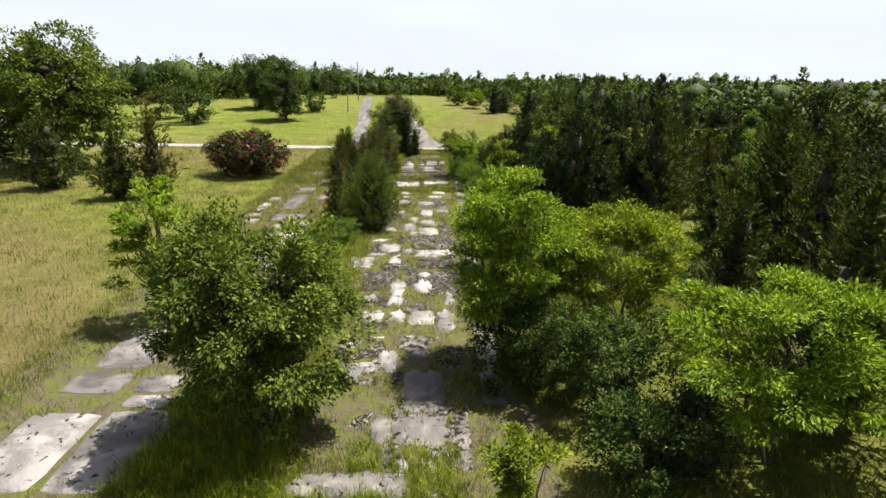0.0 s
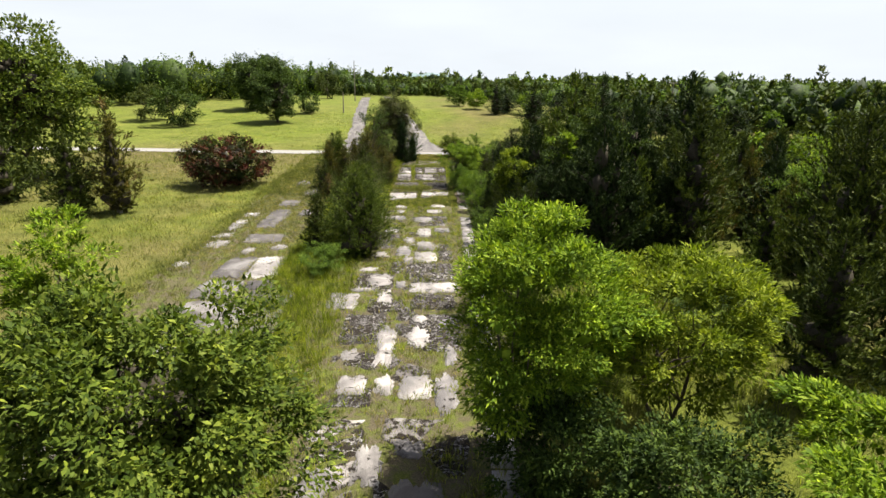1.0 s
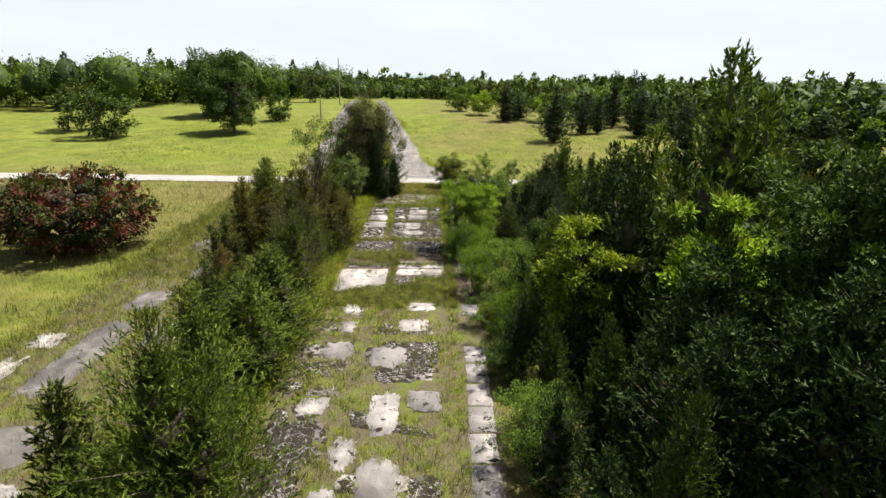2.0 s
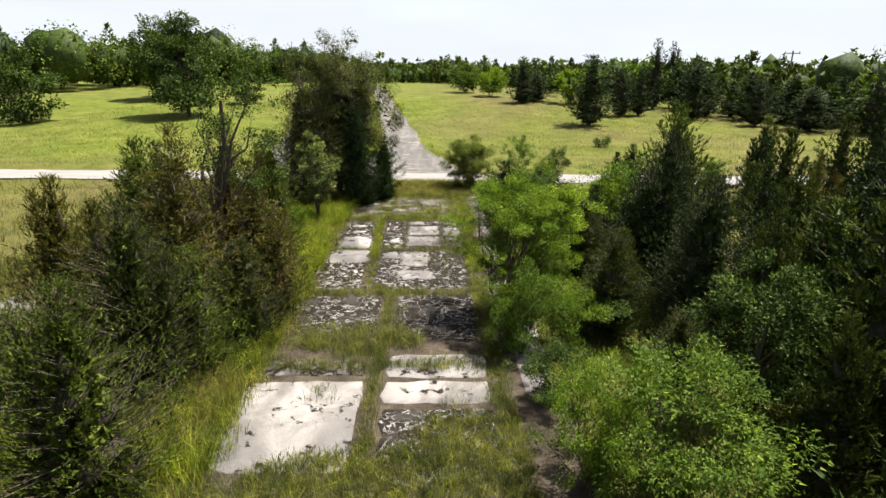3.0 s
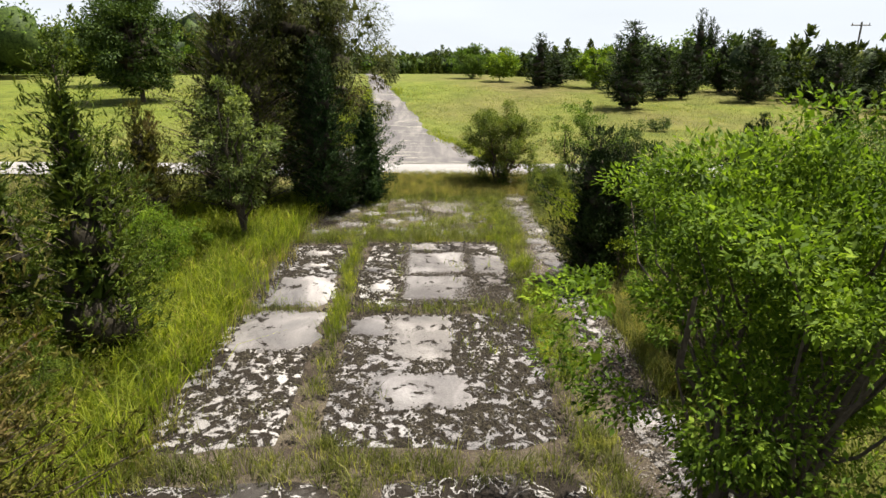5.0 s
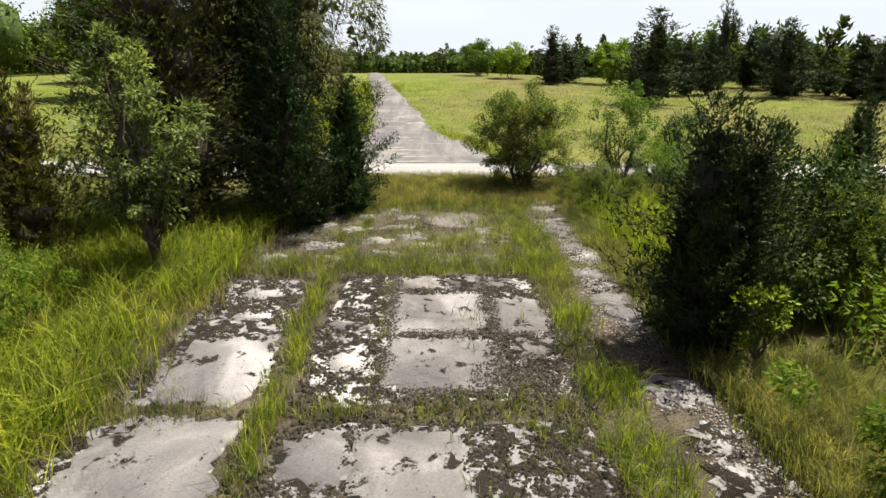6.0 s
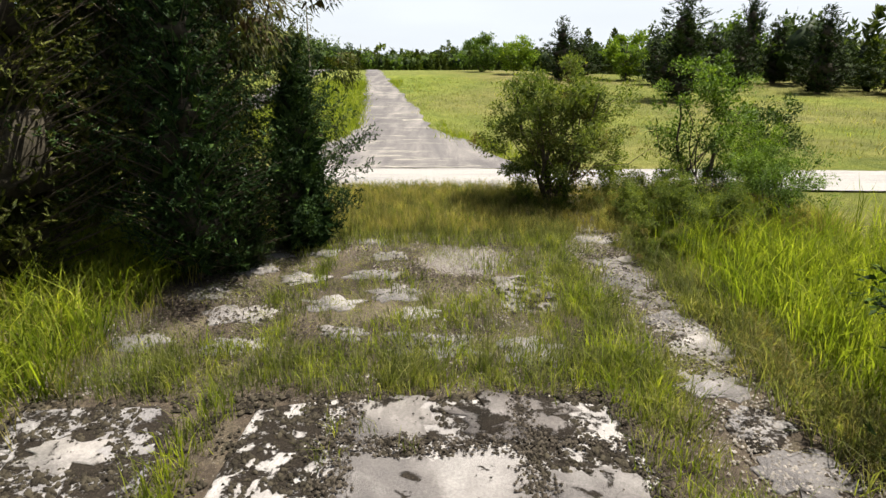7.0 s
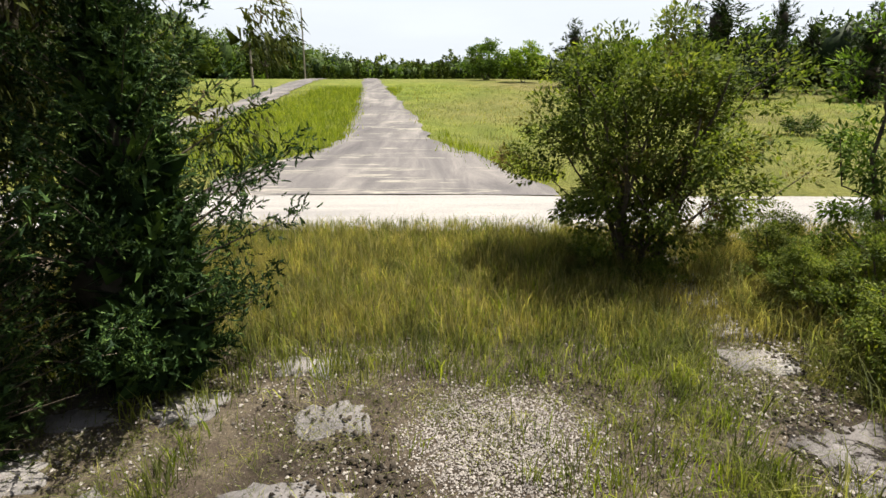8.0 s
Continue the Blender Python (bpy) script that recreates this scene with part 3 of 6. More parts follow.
def broadleaf(r, h, w, n_leaf, leaf=0.16, low=0.15, clumps=70, clump=0.5, lumpy=0.3, stems=1, droop=0.3, aspect=0.5, hollow=0.45, limbs=14, lean=(0, 0), top_heavy=0.55, core=0.5, kite=True, flat=0.72, split=False):
    """Broad-leaved tree or bush: stems, limbs and a crown of many leafy clumps. Returns trunk mesh and crown mesh."""
    stem_stores, twig_stores = [([], [], [])], []
    phase = r.uniform(0, 6.28, 6)
    centres = []
    tries = 0
    while len(centres) < clumps and tries < 20000:
        tries += 1
        v = r.normal(0, 1, 3)
        v /= np.linalg.norm(v)
        rad = r.uniform(hollow, 1.0) ** 0.55
        ang = math.atan2(v[1], v[0])
        lump = 1 + lumpy * (math.sin(2 * ang + phase[0] + 3 * v[2]) * 0.5 + math.sin(4 * ang + phase[1] - 4 * v[2]) * 0.4 + r.uniform(-0.5, 0.5))
        zc = low * h + (1 - low) * h * top_heavy
        up = (h - zc) if v[2] > 0 else (zc - low * h)
        c = np.array((v[0] * w / 2 * rad * lump, v[1] * w / 2 * rad * lump, zc + v[2] * up * rad * (1 + 0.25 * (lump - 1))))
        if c[2] > 0.1:
            centres.append(c)
    centres = np.array(centres)
    centres[:, 0] += lean[0] * centres[:, 2] / h
    centres[:, 1] += lean[1] * centres[:, 2] / h
    order = r.permutation(len(centres))
    for k in range(stems):
        t = 6.28 * k / max(stems, 1) + r.uniform(-0.4, 0.4)
        foot = np.array((0.09 * math.cos(t), 0.09 * math.sin(t), -0.08)) * (1 if stems > 1 else 0)
        foot[2] = -0.08
        if stems > 1:
            tip = np.array((0.28 * w * math.cos(t), 0.28 * w * math.sin(t), h * r.uniform(0.55, 0.8)))
            rad0 = 0.011 * h + 0.008
        else:
            tip = np.array((lean[0] * 0.7, lean[1] * 0.7, h * 0.8))
            rad0 = 0.021 * h + 0.01
        if split and k:
            stem_stores.append(([], [], []))
        pts = limb(stem_stores[-1], foot, tip, rad0, rad0 * 0.3, r, 0.12, 6)
        for m in range(max(2, limbs // stems)):
            c = centres[order[(k * 7 + m) % len(order)]]
            j = min(5, max(1, int(6 * min(0.9, 0.55 * c[2] / h + 0.05 * r.uniform(0, 3)))))
            if split:
                twig_stores.append(([], [], []))
            limb(twig_stores[-1] if split else stem_stores[-1], pts[j], c, rad0 * 0.42, 0.006, r, 0.14, 4)
    per = max(6, int(n_leaf / len(centres)))
    size = clump * r.uniform(0.65, 1.25, len(centres))
    m = per * len(centres)
    ball = unit(r.normal(0, 1, (m, 3))) * r.uniform(0.15, 1, (m, 1)) ** 0.5
    idx = np.repeat(np.arange(len(centres)), per)
    off = ball * size[idx][:, None] * np.array((1, 1, flat))
    C = centres[idx] + off
    mid = np.array((0, 0, 0.45 * h))
    D = unit(unit(C - mid) * 0.55 + ball * 0.5 + r.normal(0, 0.45, (m, 3)) + np.array((0, 0, -droop)))
    N = unit(r.normal(0, 0.55, (m, 3)) + np.array((0, 0, 1.0)) + unit(C - mid) * 0.5)
    C[:, 2] = np.maximum(C[:, 2], 0.04)
    L = leaf * r.uniform(0.55, 1.2, m)
    W = L * aspect * r.uniform(0.75, 1.25, m)
    stems_made = [raw_mesh("trunk", np.array(s[0]), s[1], s[2], True) for s in stem_stores]
    twigs_made = [raw_mesh("branch", np.array(s[0]), s[1], s[2], True) for s in twig_stores]
    if core:
        k = np.repeat(np.arange(len(centres)), 5)
        n5 = len(k)
        C = np.concatenate([C, centres[k] * np.array((0.9, 0.9, 0.98)) + r.normal(0, 0.25, (n5, 3)) * size[k][:, None] - np.array((0, 0, 0.05))])
        C[:, 2] = np.maximum(C[:, 2], 0.04)
        D = np.concatenate([D, unit(r.normal(0, 1, (n5, 3)))])
        N = np.concatenate([N, unit(r.normal(0, 1, (n5, 3)))])
        L = np.concatenate([L, size[k] * core * r.uniform(0.6, 1.3, n5)])
        W = np.concatenate([W, size[k] * core * r.uniform(0.5, 0.9, n5)])
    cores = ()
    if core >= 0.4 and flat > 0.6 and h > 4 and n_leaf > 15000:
        # dark blobs added so that the inside of the crown looks shaded
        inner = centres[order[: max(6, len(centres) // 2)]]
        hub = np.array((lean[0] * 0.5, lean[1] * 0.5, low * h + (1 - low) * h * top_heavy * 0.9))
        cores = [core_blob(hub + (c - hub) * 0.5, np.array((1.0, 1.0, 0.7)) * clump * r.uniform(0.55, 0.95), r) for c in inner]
    return stems_made, leaves("crown", C, D, N, L, W, 0.08, kite, cores), twigs_made


def plant(name, meshes, leaf_mat, label, category, at=None, group="", bark=BARK):
    """Joins trunk and crown under one empty and stands it on the ground."""
    thing = new(name)
    for m in meshes[0]:
        link_object("trunk" if len(meshes[0]) == 1 else "stem", m, bark, thing)
    for m in meshes[2]:
        link_object("branch", m, bark, thing)
    link_object("crown", meshes[1], leaf_mat, thing)
    meshes[1].materials.append(CROWN_SHADE)
    tagged(thing, label, category, group)
    if at:
        thing.matrix_basis = stand(*at)
    return thing


def stand(x, y, turn=0.0, s=1.0, sz=None):
    return Matrix.LocRotScale((x, y, gz(x, y) - 0.03), Euler((0, 0, turn)), (s, s, sz or s))


def seeded(k):
    return np.random.default_rng(1000 + k)


def plant_row(models, places, height, group):
    """Repeats of a few grown models: places of x, y, height, width."""
    for k, (x, y, h, w) in enumerate(places):
        model, mh, mw, used = models[k % len(models)]
        m = stand(x, y, rng.uniform(0, 6.28), w / mw, h / mh)
        if not used:
            model.matrix_basis = m
            models[k % len(models)][3] = True
        else:
            copy_thing(model, m)


# --- single trees in the middle strip and beside the road, nearest to the way
CEDAR_LABEL = "dark green red cedar with feathery sprays down to the grass"
plant("broadleaf_tree", broadleaf(seeded(1), 7.3, 6.3, 52000, 0.165, 0.03, 210, 0.58, 0.16, 3, 0.35, 0.45, 0.25, split=True), LEAF_FRONT,
      "large rounded green tree with dense clustered leaves", "tree", (-4.75, 0.1))
plant("locust_tree", broadleaf(seeded(2), 7.0, 3.4, 7000, 0.24, 0.18, 46, 0.5, 0.3, 1, 0.1, 0.3, 0.3, flat=0.42, split=True), LEAF_BRIGHT,
      "slender bright green young tree with feathery leaves", "tree", (-11.75, 8.85))
plant("locust_tree", broadleaf(seeded(3), 7.8, 4.8, 44000, 0.18, 0.22, 120, 0.62, 0.28, 2, 0.15, 0.3, 0.35, top_heavy=0.5, flat=0.42), LEAF_BRIGHT,
      "tall bright green tree with feathery layered leaves", "tree", (3.7, 4.4))
plant("locust_tree", broadleaf(seeded(4), 6.2, 5.4, 30000, 0.20, 0.30, 100, 0.62, 0.28, 2, 0.15, 0.3, 0.4, flat=0.42), LEAF_YELLOW,
      "yellow-green feathery tree beside taller green trees", "tree", (8.0, 6.0))
plant("locust_tree", broadleaf(seeded(5), 6.0, 7.0, 36000, 0.20, 0.30, 80, 0.65, 0.5, 2, 0.2, 0.3, 0.4, flat=0.42), LEAF_BRIGHT,
      "spreading bright green locust tree with layered fronds", "tree", (10.8, -1.6))
plant("shrub", broadleaf(seeded(6), 2.7, 2.0, 3200, 0.20, 0.2, 26, 0.32, 0.4, 3, 0.1, 0.3, 0.2, flat=0.42), LEAF_YELLOW,
      "low yellow-green shrub with feathery fronds", "shrub", (3.05, -3.9))
# this and the next three: dark undergrowth added as the black shade below the locusts
plant("shrub", broadleaf(seeded(7), 2.8, 3.2, 9000, 0.13, 0.05, 60, 0.40, 0.4, 3, 0.1, 0.4, 0.2), LEAF_OAK,
      "dark green thicket added for the shade under locust trees", "shrub", (6.4, -2.6))
plant("bush", broadleaf(seeded(9), 4.0, 4.2, 18000, 0.15, 0.0, 90, 0.5, 0.4, 3, 0.2, 0.4, 0.3), LEAF_OAK,
      "dark green bush added for the shade among locust trees", "bush", (6.6, 1.4))
plant("bush", broadleaf(seeded(109), 3.4, 3.6, 14000, 0.15, 0.0, 80, 0.45, 0.4, 3, 0.2, 0.4, 0.3), LEAF_OAK,
      "dark green bush added as the shaded skirt of a tall locust tree", "bush", (3.9, 2.9))
plant("cedar_tree", cedar(seeded(10), 3.2, 3.4, 20000, 0.16, 2, 0.5, shape=0.6), LEAF_CEDAR_IN_SHADE,
      "low dark cedar added for the shaded hollow between locust trees", "cedar", (7.9, -2.2))
plant("broadleaf_tree", broadleaf(seeded(8), 3.9, 4.2, 12000, 0.16, 0.02, 80, 0.45, 0.3, 4, 0.2, 0.36, 0.3, core=0.3), LEAF_FRONT,
      "soft green bush-like tree at the wood's edge", "tree", (4.6, 15.9))

plant("cedar_tree", cedar(seeded(11), 5.8, 5.2, 56000, 0.20, 4, 0.45, shape=0.95, lift=0.6, thin=0.8), LEAF_CEDAR_GREEN, CEDAR_LABEL, "cedar", (-3.9, 25.4))
plant("cedar_tree", cedar(seeded(12), 3.7, 2.0, 7000, 0.28, 1), LEAF_CEDAR, "small narrow dark cedar beside larger cedars", "cedar", (-6.55, 26.2))
plant("cedar_tree", cedar(seeded(13), 6.09, 4.9, 48000, 0.135, 3, 0.45), LEAF_CEDAR_BROWN, "bronzed brown-green cedar with bare inner twigs", "cedar", (-5.61, 47.70), bark=BARK_PALE)
plant("cedar_tree", cedar(seeded(25), 5.99, 3.73, 40000, 0.13, 3, 0.45), LEAF_CEDAR_BROWN, "bronzed cedar with drooping brown-green sprays", "cedar", (-5.45, 51.00), bark=BARK_PALE)
plant("cedar_tree", cedar(seeded(27), 4.10, 4.1, 42000, 0.115, 3, 0.4), LEAF_CEDAR_BROWN, "low spreading bronzed cedar at the paving's edge", "cedar", (-4.22, 49.50))
plant("cedar_tree", cedar(seeded(29), 3.04, 3.04, 26000, 0.10, 2, 0.4), LEAF_CEDAR, "low dark cedar at the paving's edge", "cedar", (-4.20, 47.90))
plant("cedar_tree", cedar(seeded(127), 3.42, 3.19, 30000, 0.11, 3, 0.4), LEAF_CEDAR_GREEN, "low spreading green cedar beside straw-coloured grass", "cedar", (-4.84, 46.10))
plant("cedar_tree", cedar(seeded(26), 5.22, 2.78, 28000, 0.12, 2, 0.35), LEAF_CEDAR_GREEN, "fresh green narrow cedar beside bronzed cedars", "cedar", (-4.91, 54.20))
plant("cedar_tree", broadleaf(seeded(14), 9.0, 6.0, 110000, 0.13, 0.04, 260, 0.55, 0.5, 3, 0.85, 0.28, 0.1, 40, (0.3, 0), 0.55, core=0.6, kite=False, flat=1.15), LEAF_CEDAR_SHADE,
      "tall dark old cedar with several drooping tops", "cedar", (-4.3, 66.9))
plant("cedar_tree", cedar(seeded(15), 7.2, 4.6, 72000, 0.105, 4, 0.42, bare=0.05, shape=0.56, lift=-0.15, thin=1.15), LEAF_CEDAR_SHADE, "dark shaded cedar close beside a taller one", "cedar", (-5.53, 63.60))
plant("cedar_tree", cedar(seeded(28), 5.6, 3.2, 64000, 0.095, 3, 0.4, shape=0.75, lift=-0.1, thin=1.2, boughs=130), LEAF_CEDAR_BLUE, "dark drooping cedar under taller cedars", "cedar", (-3.05, 64.55))
plant("cedar_tree", cedar(seeded(16), 3.6, 2.3, 84000, 0.07, 1, 0.55, shape=0.75, lift=0.05, thin=1.15, boughs=120), LEAF_CEDAR_BLUE, "small dark pointed cedar at the edge of the old paving", "cedar", (-1.69, 65.90))
plant("cedar_tree", cedar(seeded(17), 3.5, 2.3, 84000, 0.08, 3, 0.45, shape=0.6, lift=0.4, thin=1.0, boughs=110), LEAF_CEDAR_IN_SHADE, "dark dense cedar standing over the broken walk", "cedar", (4.27, 57.90))
plant("bush", broadleaf(seeded(171), 2.94, 3.27, 16000, 0.085, 0.0, 110, 0.3, 0.2, 4, 0.2, 0.5, 0.15, 12, core=0.5), LEAF_OAK,
      "dense dark green bush behind a cedar by the walk", "bush", (6.15, 59.30))
plant("shrub", broadleaf(seeded(172), 1.32, 0.66, 900, 0.075, 0.42, 12, 0.14, 0.2, 1, 0.2, 0.5, 0.1, 6, core=0.2, split=True), LEAF_YELLOW,
      "small yellow-green shrub before a dark cedar", "shrub", (4.69, 57.00))
plant("broadleaf_tree", broadleaf(seeded(18), 8.21, 3.65, 7000, 0.115, 0.34, 55, 0.36, 0.45, 1, 0.2, 0.4, 0.1, 18, (1.0, 0.2), 0.62, core=0.25, split=True), LEAF_OAK,
      "leaning thin tree with a dark trunk and sparse leaves", "tree", (-5.79, 50.00))
plant("sapling", broadleaf(seeded(19), 4.43, 2.05, 7000, 0.125, 0.26, 56, 0.25, 0.35, 1, 0.35, 0.40, 0.15, 22, (-0.1, 0), 0.42, core=0.25, split=True, flat=0.6), LEAF_SAPLING,
      "slim young tree with pale green leaves in tall grass", "sapling", (-4.60, 60.70))
plant("sapling", broadleaf(seeded(20), 4.7, 2.9, 30000, 0.072, 0.16, 84, 0.34, 0.7, 4, 0.3, 0.42, 0.1, 24, (0.1, 0.1), 0.66, core=0.35, split=True, flat=0.6), LEAF_YOUNG,
      "many-stemmed bright green young tree by the walk", "sapling", (3.23, 49.40))
plant("sapling", broadleaf(seeded(120), 4.1, 2.6, 20000, 0.072, 0.3, 60, 0.32, 0.7, 2, 0.3, 0.42, 0.1, 18, (1.3, 0.4), 0.7, core=0.3, split=True, flat=0.55), LEAF_BRIGHT,
      "leaning bright green young tree with thin stems", "sapling", (3.79, 49.90))
plant("shrub", broadleaf(seeded(121), 2.23, 1.06, 4500, 0.07, 0.02, 26, 0.22, 0.6, 3, 0.2, 0.42, 0.1, 8, core=0.3, split=True), LEAF_BRIGHT,
      "upright bright green shrub at the edge of the walk", "shrub", (3.00, 47.30))
plant("bush", broadleaf(seeded(21), 3.5, 3.3, 40000, 0.075, 0.10, 230, 0.26, 0.32, 8, 0.15, 0.45, 0.1, 40, (0.0, 0), 0.50, core=0.25, split=True), LEAF_BUSH,
      "vase-shaped bush with many stems and bronze-tinted leaves", "bush", (3.43, 69.00))
plant("sapling", broadleaf(seeded(22), 3.58, 1.95, 7000, 0.10, 0.08, 60, 0.26, 0.4, 2, 0.1, 0.35, 0.15, 14, core=0.3, split=True), LEAF_GREEN,
      "thin green young tree with a feathery top", "sapling", (6.3, 68.2))
plant("bush", broadleaf(seeded(23), 2.5, 2.0, 6000, 0.09, 0.06, 50, 0.28, 0.25, 3, 0.1, 0.4, 0.2, 10, split=True), LEAF_OAK,
      "rounded dark green bush near the crossing road", "bush", (9.4, 71.0))
plant("bush", broadleaf(seeded(24), 4.9, 8.8, 16000, 0.22, 0.0, 150, 0.75, 0.12, 3, 0.1, 0.5, 0.55, core=0.85), LEAF_RED,
      "wide reddish-brown and green bush alone in the meadow", "bush", (-20.1, 49.5))

plant("cedar_tree", cedar(seeded(30), 4.9, 4.2, 56000, 0.105, 3, 0.45, lift=0.5), LEAF_CEDAR, "broad dark cedar with soft sprays beside bronzed cedars", "cedar", (-5.7, 44.9))

plant("cedar_tree", cedar(seeded(131), 4.4, 3.9, 60000, 0.10, 3, 0.45, lift=0.55), LEAF_CEDAR_GREEN, "fresh green cedar with soft feathery sprays to the grass", "cedar", (-4.75, 41.1))
# skirt of foliage, added also to fill the black shade below the cedars
plant("cedar_tree", cedar(seeded(132), 1.9, 2.0, 28000, 0.06, 2, 0.45, shape=0.5, lift=0.1, thin=1.15, boughs=90), LEAF_CEDAR_IN_SHADE, "low dark cedar skirt added in the shade under drooping cedars", "cedar", (-2.6, 64.75))

# --- cedars along the middle strip
strip = [[plant("cedar_tree", cedar(seeded(30 + k), 6.0, 3.6, 26000, 0.21, 2 + k % 2, 0.45, shape=1.0, lift=0.6, thin=0.8), (LEAF_CEDAR_GREEN, LEAF_CEDAR, LEAF_CEDAR_BROWN)[k], CEDAR_LABEL, "cedar", group="cedars of the middle strip"), 6.0, 3.6, False] for k in range(3)]
plant_row(strip, [(-4.6, 29.2, 5.0, 4.2), (-5.5, 32.5, 4.6, 3.8), (-9.4, 48.5, 4.6, 3.0), (-4.4, 36.0, 5.0, 4.2), (-5.8, 38.5, 3.7, 3.2), (-8.4, 41.6, 3.4, 2.4),
                  (-7.3, 39.6, 2.7, 2.2), (-9.1, 44.2, 4.4, 2.8), (-7.3, 51.6, 5.8, 3.6), (-4.4, 33.2, 4.6, 3.8), (-7.0, 58.0, 4.6, 3.3), (-7.7, 62.0, 4.9, 3.2), (-7.2, 55.4, 4.4, 2.9), (-6.6, 67.5, 6.1, 3.7), (-7.8, 47.6, 5.4, 3.3), (-9.2, 53.0, 6.0, 4.0), (-10.6, 57.5, 5.7, 4.0)], 6, "")

# --- the wood on the right
wood_near = [[plant("cedar_tree", cedar(seeded(40 + k), 7.0, 3.9, 16000, 0.28, 2, 0.5, lift=0.7, thin=1.05), (LEAF_CEDAR_IN_SHADE, LEAF_CEDAR_GREEN, LEAF_CEDAR)[k], CEDAR_LABEL, "cedar", group="cedars of the wood"), 7.0, 3.9, False] for k in range(3)]
wood_front = [[plant("cedar_tree", cedar(seeded(45 + k), 6.5, 4.0, 26000, 0.21, 2, 0.5, lift=0.7, thin=0.95), (LEAF_CEDAR, LEAF_CEDAR_GREEN, LEAF_CEDAR_IN_SHADE)[k], CEDAR_LABEL, "cedar", group="cedars of the wood"), 6.5, 4.0, False] for k in range(3)]
wood_deep = [[plant("cedar_tree", cedar(seeded(50 + k), 7.5, 4.4, 9000, 0.36, 1 + k % 2, 0.55, lift=0.65, thin=1.1, shape=0.9), (LEAF_CEDAR_IN_SHADE, LEAF_CEDAR_GREEN, LEAF_CEDAR, LEAF_CEDAR_BROWN)[k], CEDAR_LABEL, "cedar", group="cedars of the wood"), 7.5, 4.6, False] for k in range(4)]
wood_broad = [[plant("broadleaf_tree", broadleaf(seeded(60 + k), 7.5, 5.2, 14000, 0.19, 0.05, 130, 0.6, 0.45, 1, 0.2, 0.55, 0.3, kite=False, core=0.4), (LEAF_OAK, LEAF_GREEN, LEAF_BRIGHT)[k], "leafy green tree among the cedars of the wood", "tree", group="broad-leaved trees of the wood"), 7.5, 5.4, False] for k in range(3)]


def scatter(x0, x1, y0, y1, gap, seed, keep=None):
    """Places at least gap apart, in a jittered pattern."""
    r = np.random.default_rng(seed)
    out = []
    y = y0
    row = 0
    while y < y1:
        x = x0 + (gap / 2 if row % 2 else 0)
        while x < x1:
            px, py = x + r.uniform(-0.35, 0.35) * gap, y + r.uniform(-0.35, 0.35) * gap
            if keep is None or keep(px, py):
                out.append((px, py))
            x += gap
        y += gap * 0.87
        row += 1
    return out


def wood_edge(y):
    """How near to the road the wood comes."""
    return float(np.interp(y, (8, 19, 20, 24, 34, 42, 50, 56, 60, 66, 70), (13, 13, 6.5, 5.4, 5.2, 5.4, 6.0, 6.8, 9.5, 16, 30)))


near, deep, broad, outer, front = [], [], [], [], []
for x, y in scatter(5, 62, 8, 69, 3.5, 77):
    e = wood_edge(y)
    if x < e + 0.6 or (y < 22 and x < 19):
        continue
    h = rng.uniform(5.2, 9.6) if x > e + 3 else rng.uniform(4.4, 7.2)
    h *= float(np.interp(y, (36, 45, 53), (1.0, 0.68, 0.54)))
    if x > 32:
        outer.append((x, y, h, h * 0.62, rng.uniform() < 0.8))
    elif rng.uniform() < 0.10 and (y > 33 or x > 14):
        broad.append((x, y, h * 1.08, h * 0.72))
    elif x < e + 3.2 and y > 16:
        front.append((x, y, h, h * rng.uniform(0.5, 0.66)))
    elif x < e + 7 and y > 16:
        near.append((x, y, h, h * rng.uniform(0.5, 0.68)))
    else:
        deep.append((x, y, h, h * rng.uniform(0.5, 0.7)))
for x, y in scatter(14, 34, -14, 9, 4.0, 78):
    (broad if rng.uniform() < 0.3 else deep).append((x, y, rng.uniform(5, 7.5), rng.uniform(3.6, 5.0)))
plant_row(wood_front[:2], front, 7, "")
plant_row([wood_front[2], wood_front[2], wood_front[0]], [(8.5, 50.5, 4.8, 3.4), (10.4, 54.0, 4.4, 3.1), (9.8, 46.6, 5.4, 3.8), (7.7, 55.6, 4.0, 2.9), (11.8, 50.0, 5.2, 3.6),
                               (11.1, 47.0, 5.5, 3.7), (9.5, 52.2, 4.6, 3.1), (13.2, 48.5, 5.6, 3.8), (13.9, 53.0, 4.9, 3.5), (11.5, 57.0, 4.1, 3.1), (8.5, 48.8, 3.9, 2.8), (7.2, 53.6, 3.0, 2.1), (14.0, 58.0, 3.9, 2.9), (10.4, 43.5, 5.5, 3.9), (8.1, 41.5, 4.7, 3.3), (9.4, 56.2, 3.6, 2.6), (13.4, 60.6, 3.7, 2.8), (15.0, 50.0, 4.8, 3.3),
                               ], 7, "")
plant_row([wood_front[2], wood_front[2], wood_front[0]], [(11.7, 65.6, 3.8, 2.7), (13.1, 67.2, 4.1, 2.9), (13.2, 64.0, 4.2, 3.0), (11.7, 62.4, 3.8, 2.8), (14.8, 65.5, 4.6, 3.2), (16.5, 67.6, 4.8, 3.2),
                               (5.3, 24.4, 4.6, 2.9), (5.0, 27.4, 4.2, 2.7), (5.3, 30.4, 4.8, 3.0), (5.1, 34.0, 4.2, 2.7), (5.5, 37.4, 4.6, 2.8), (6.6, 29.0, 5.6, 3.2), (6.8, 32.6, 5.6, 3.2), (7.2, 36.2, 5.8, 3.2)], 7, "")
plant_row(wood_near, near, 7, "")
plant_row(wood_deep, deep, 7, "")
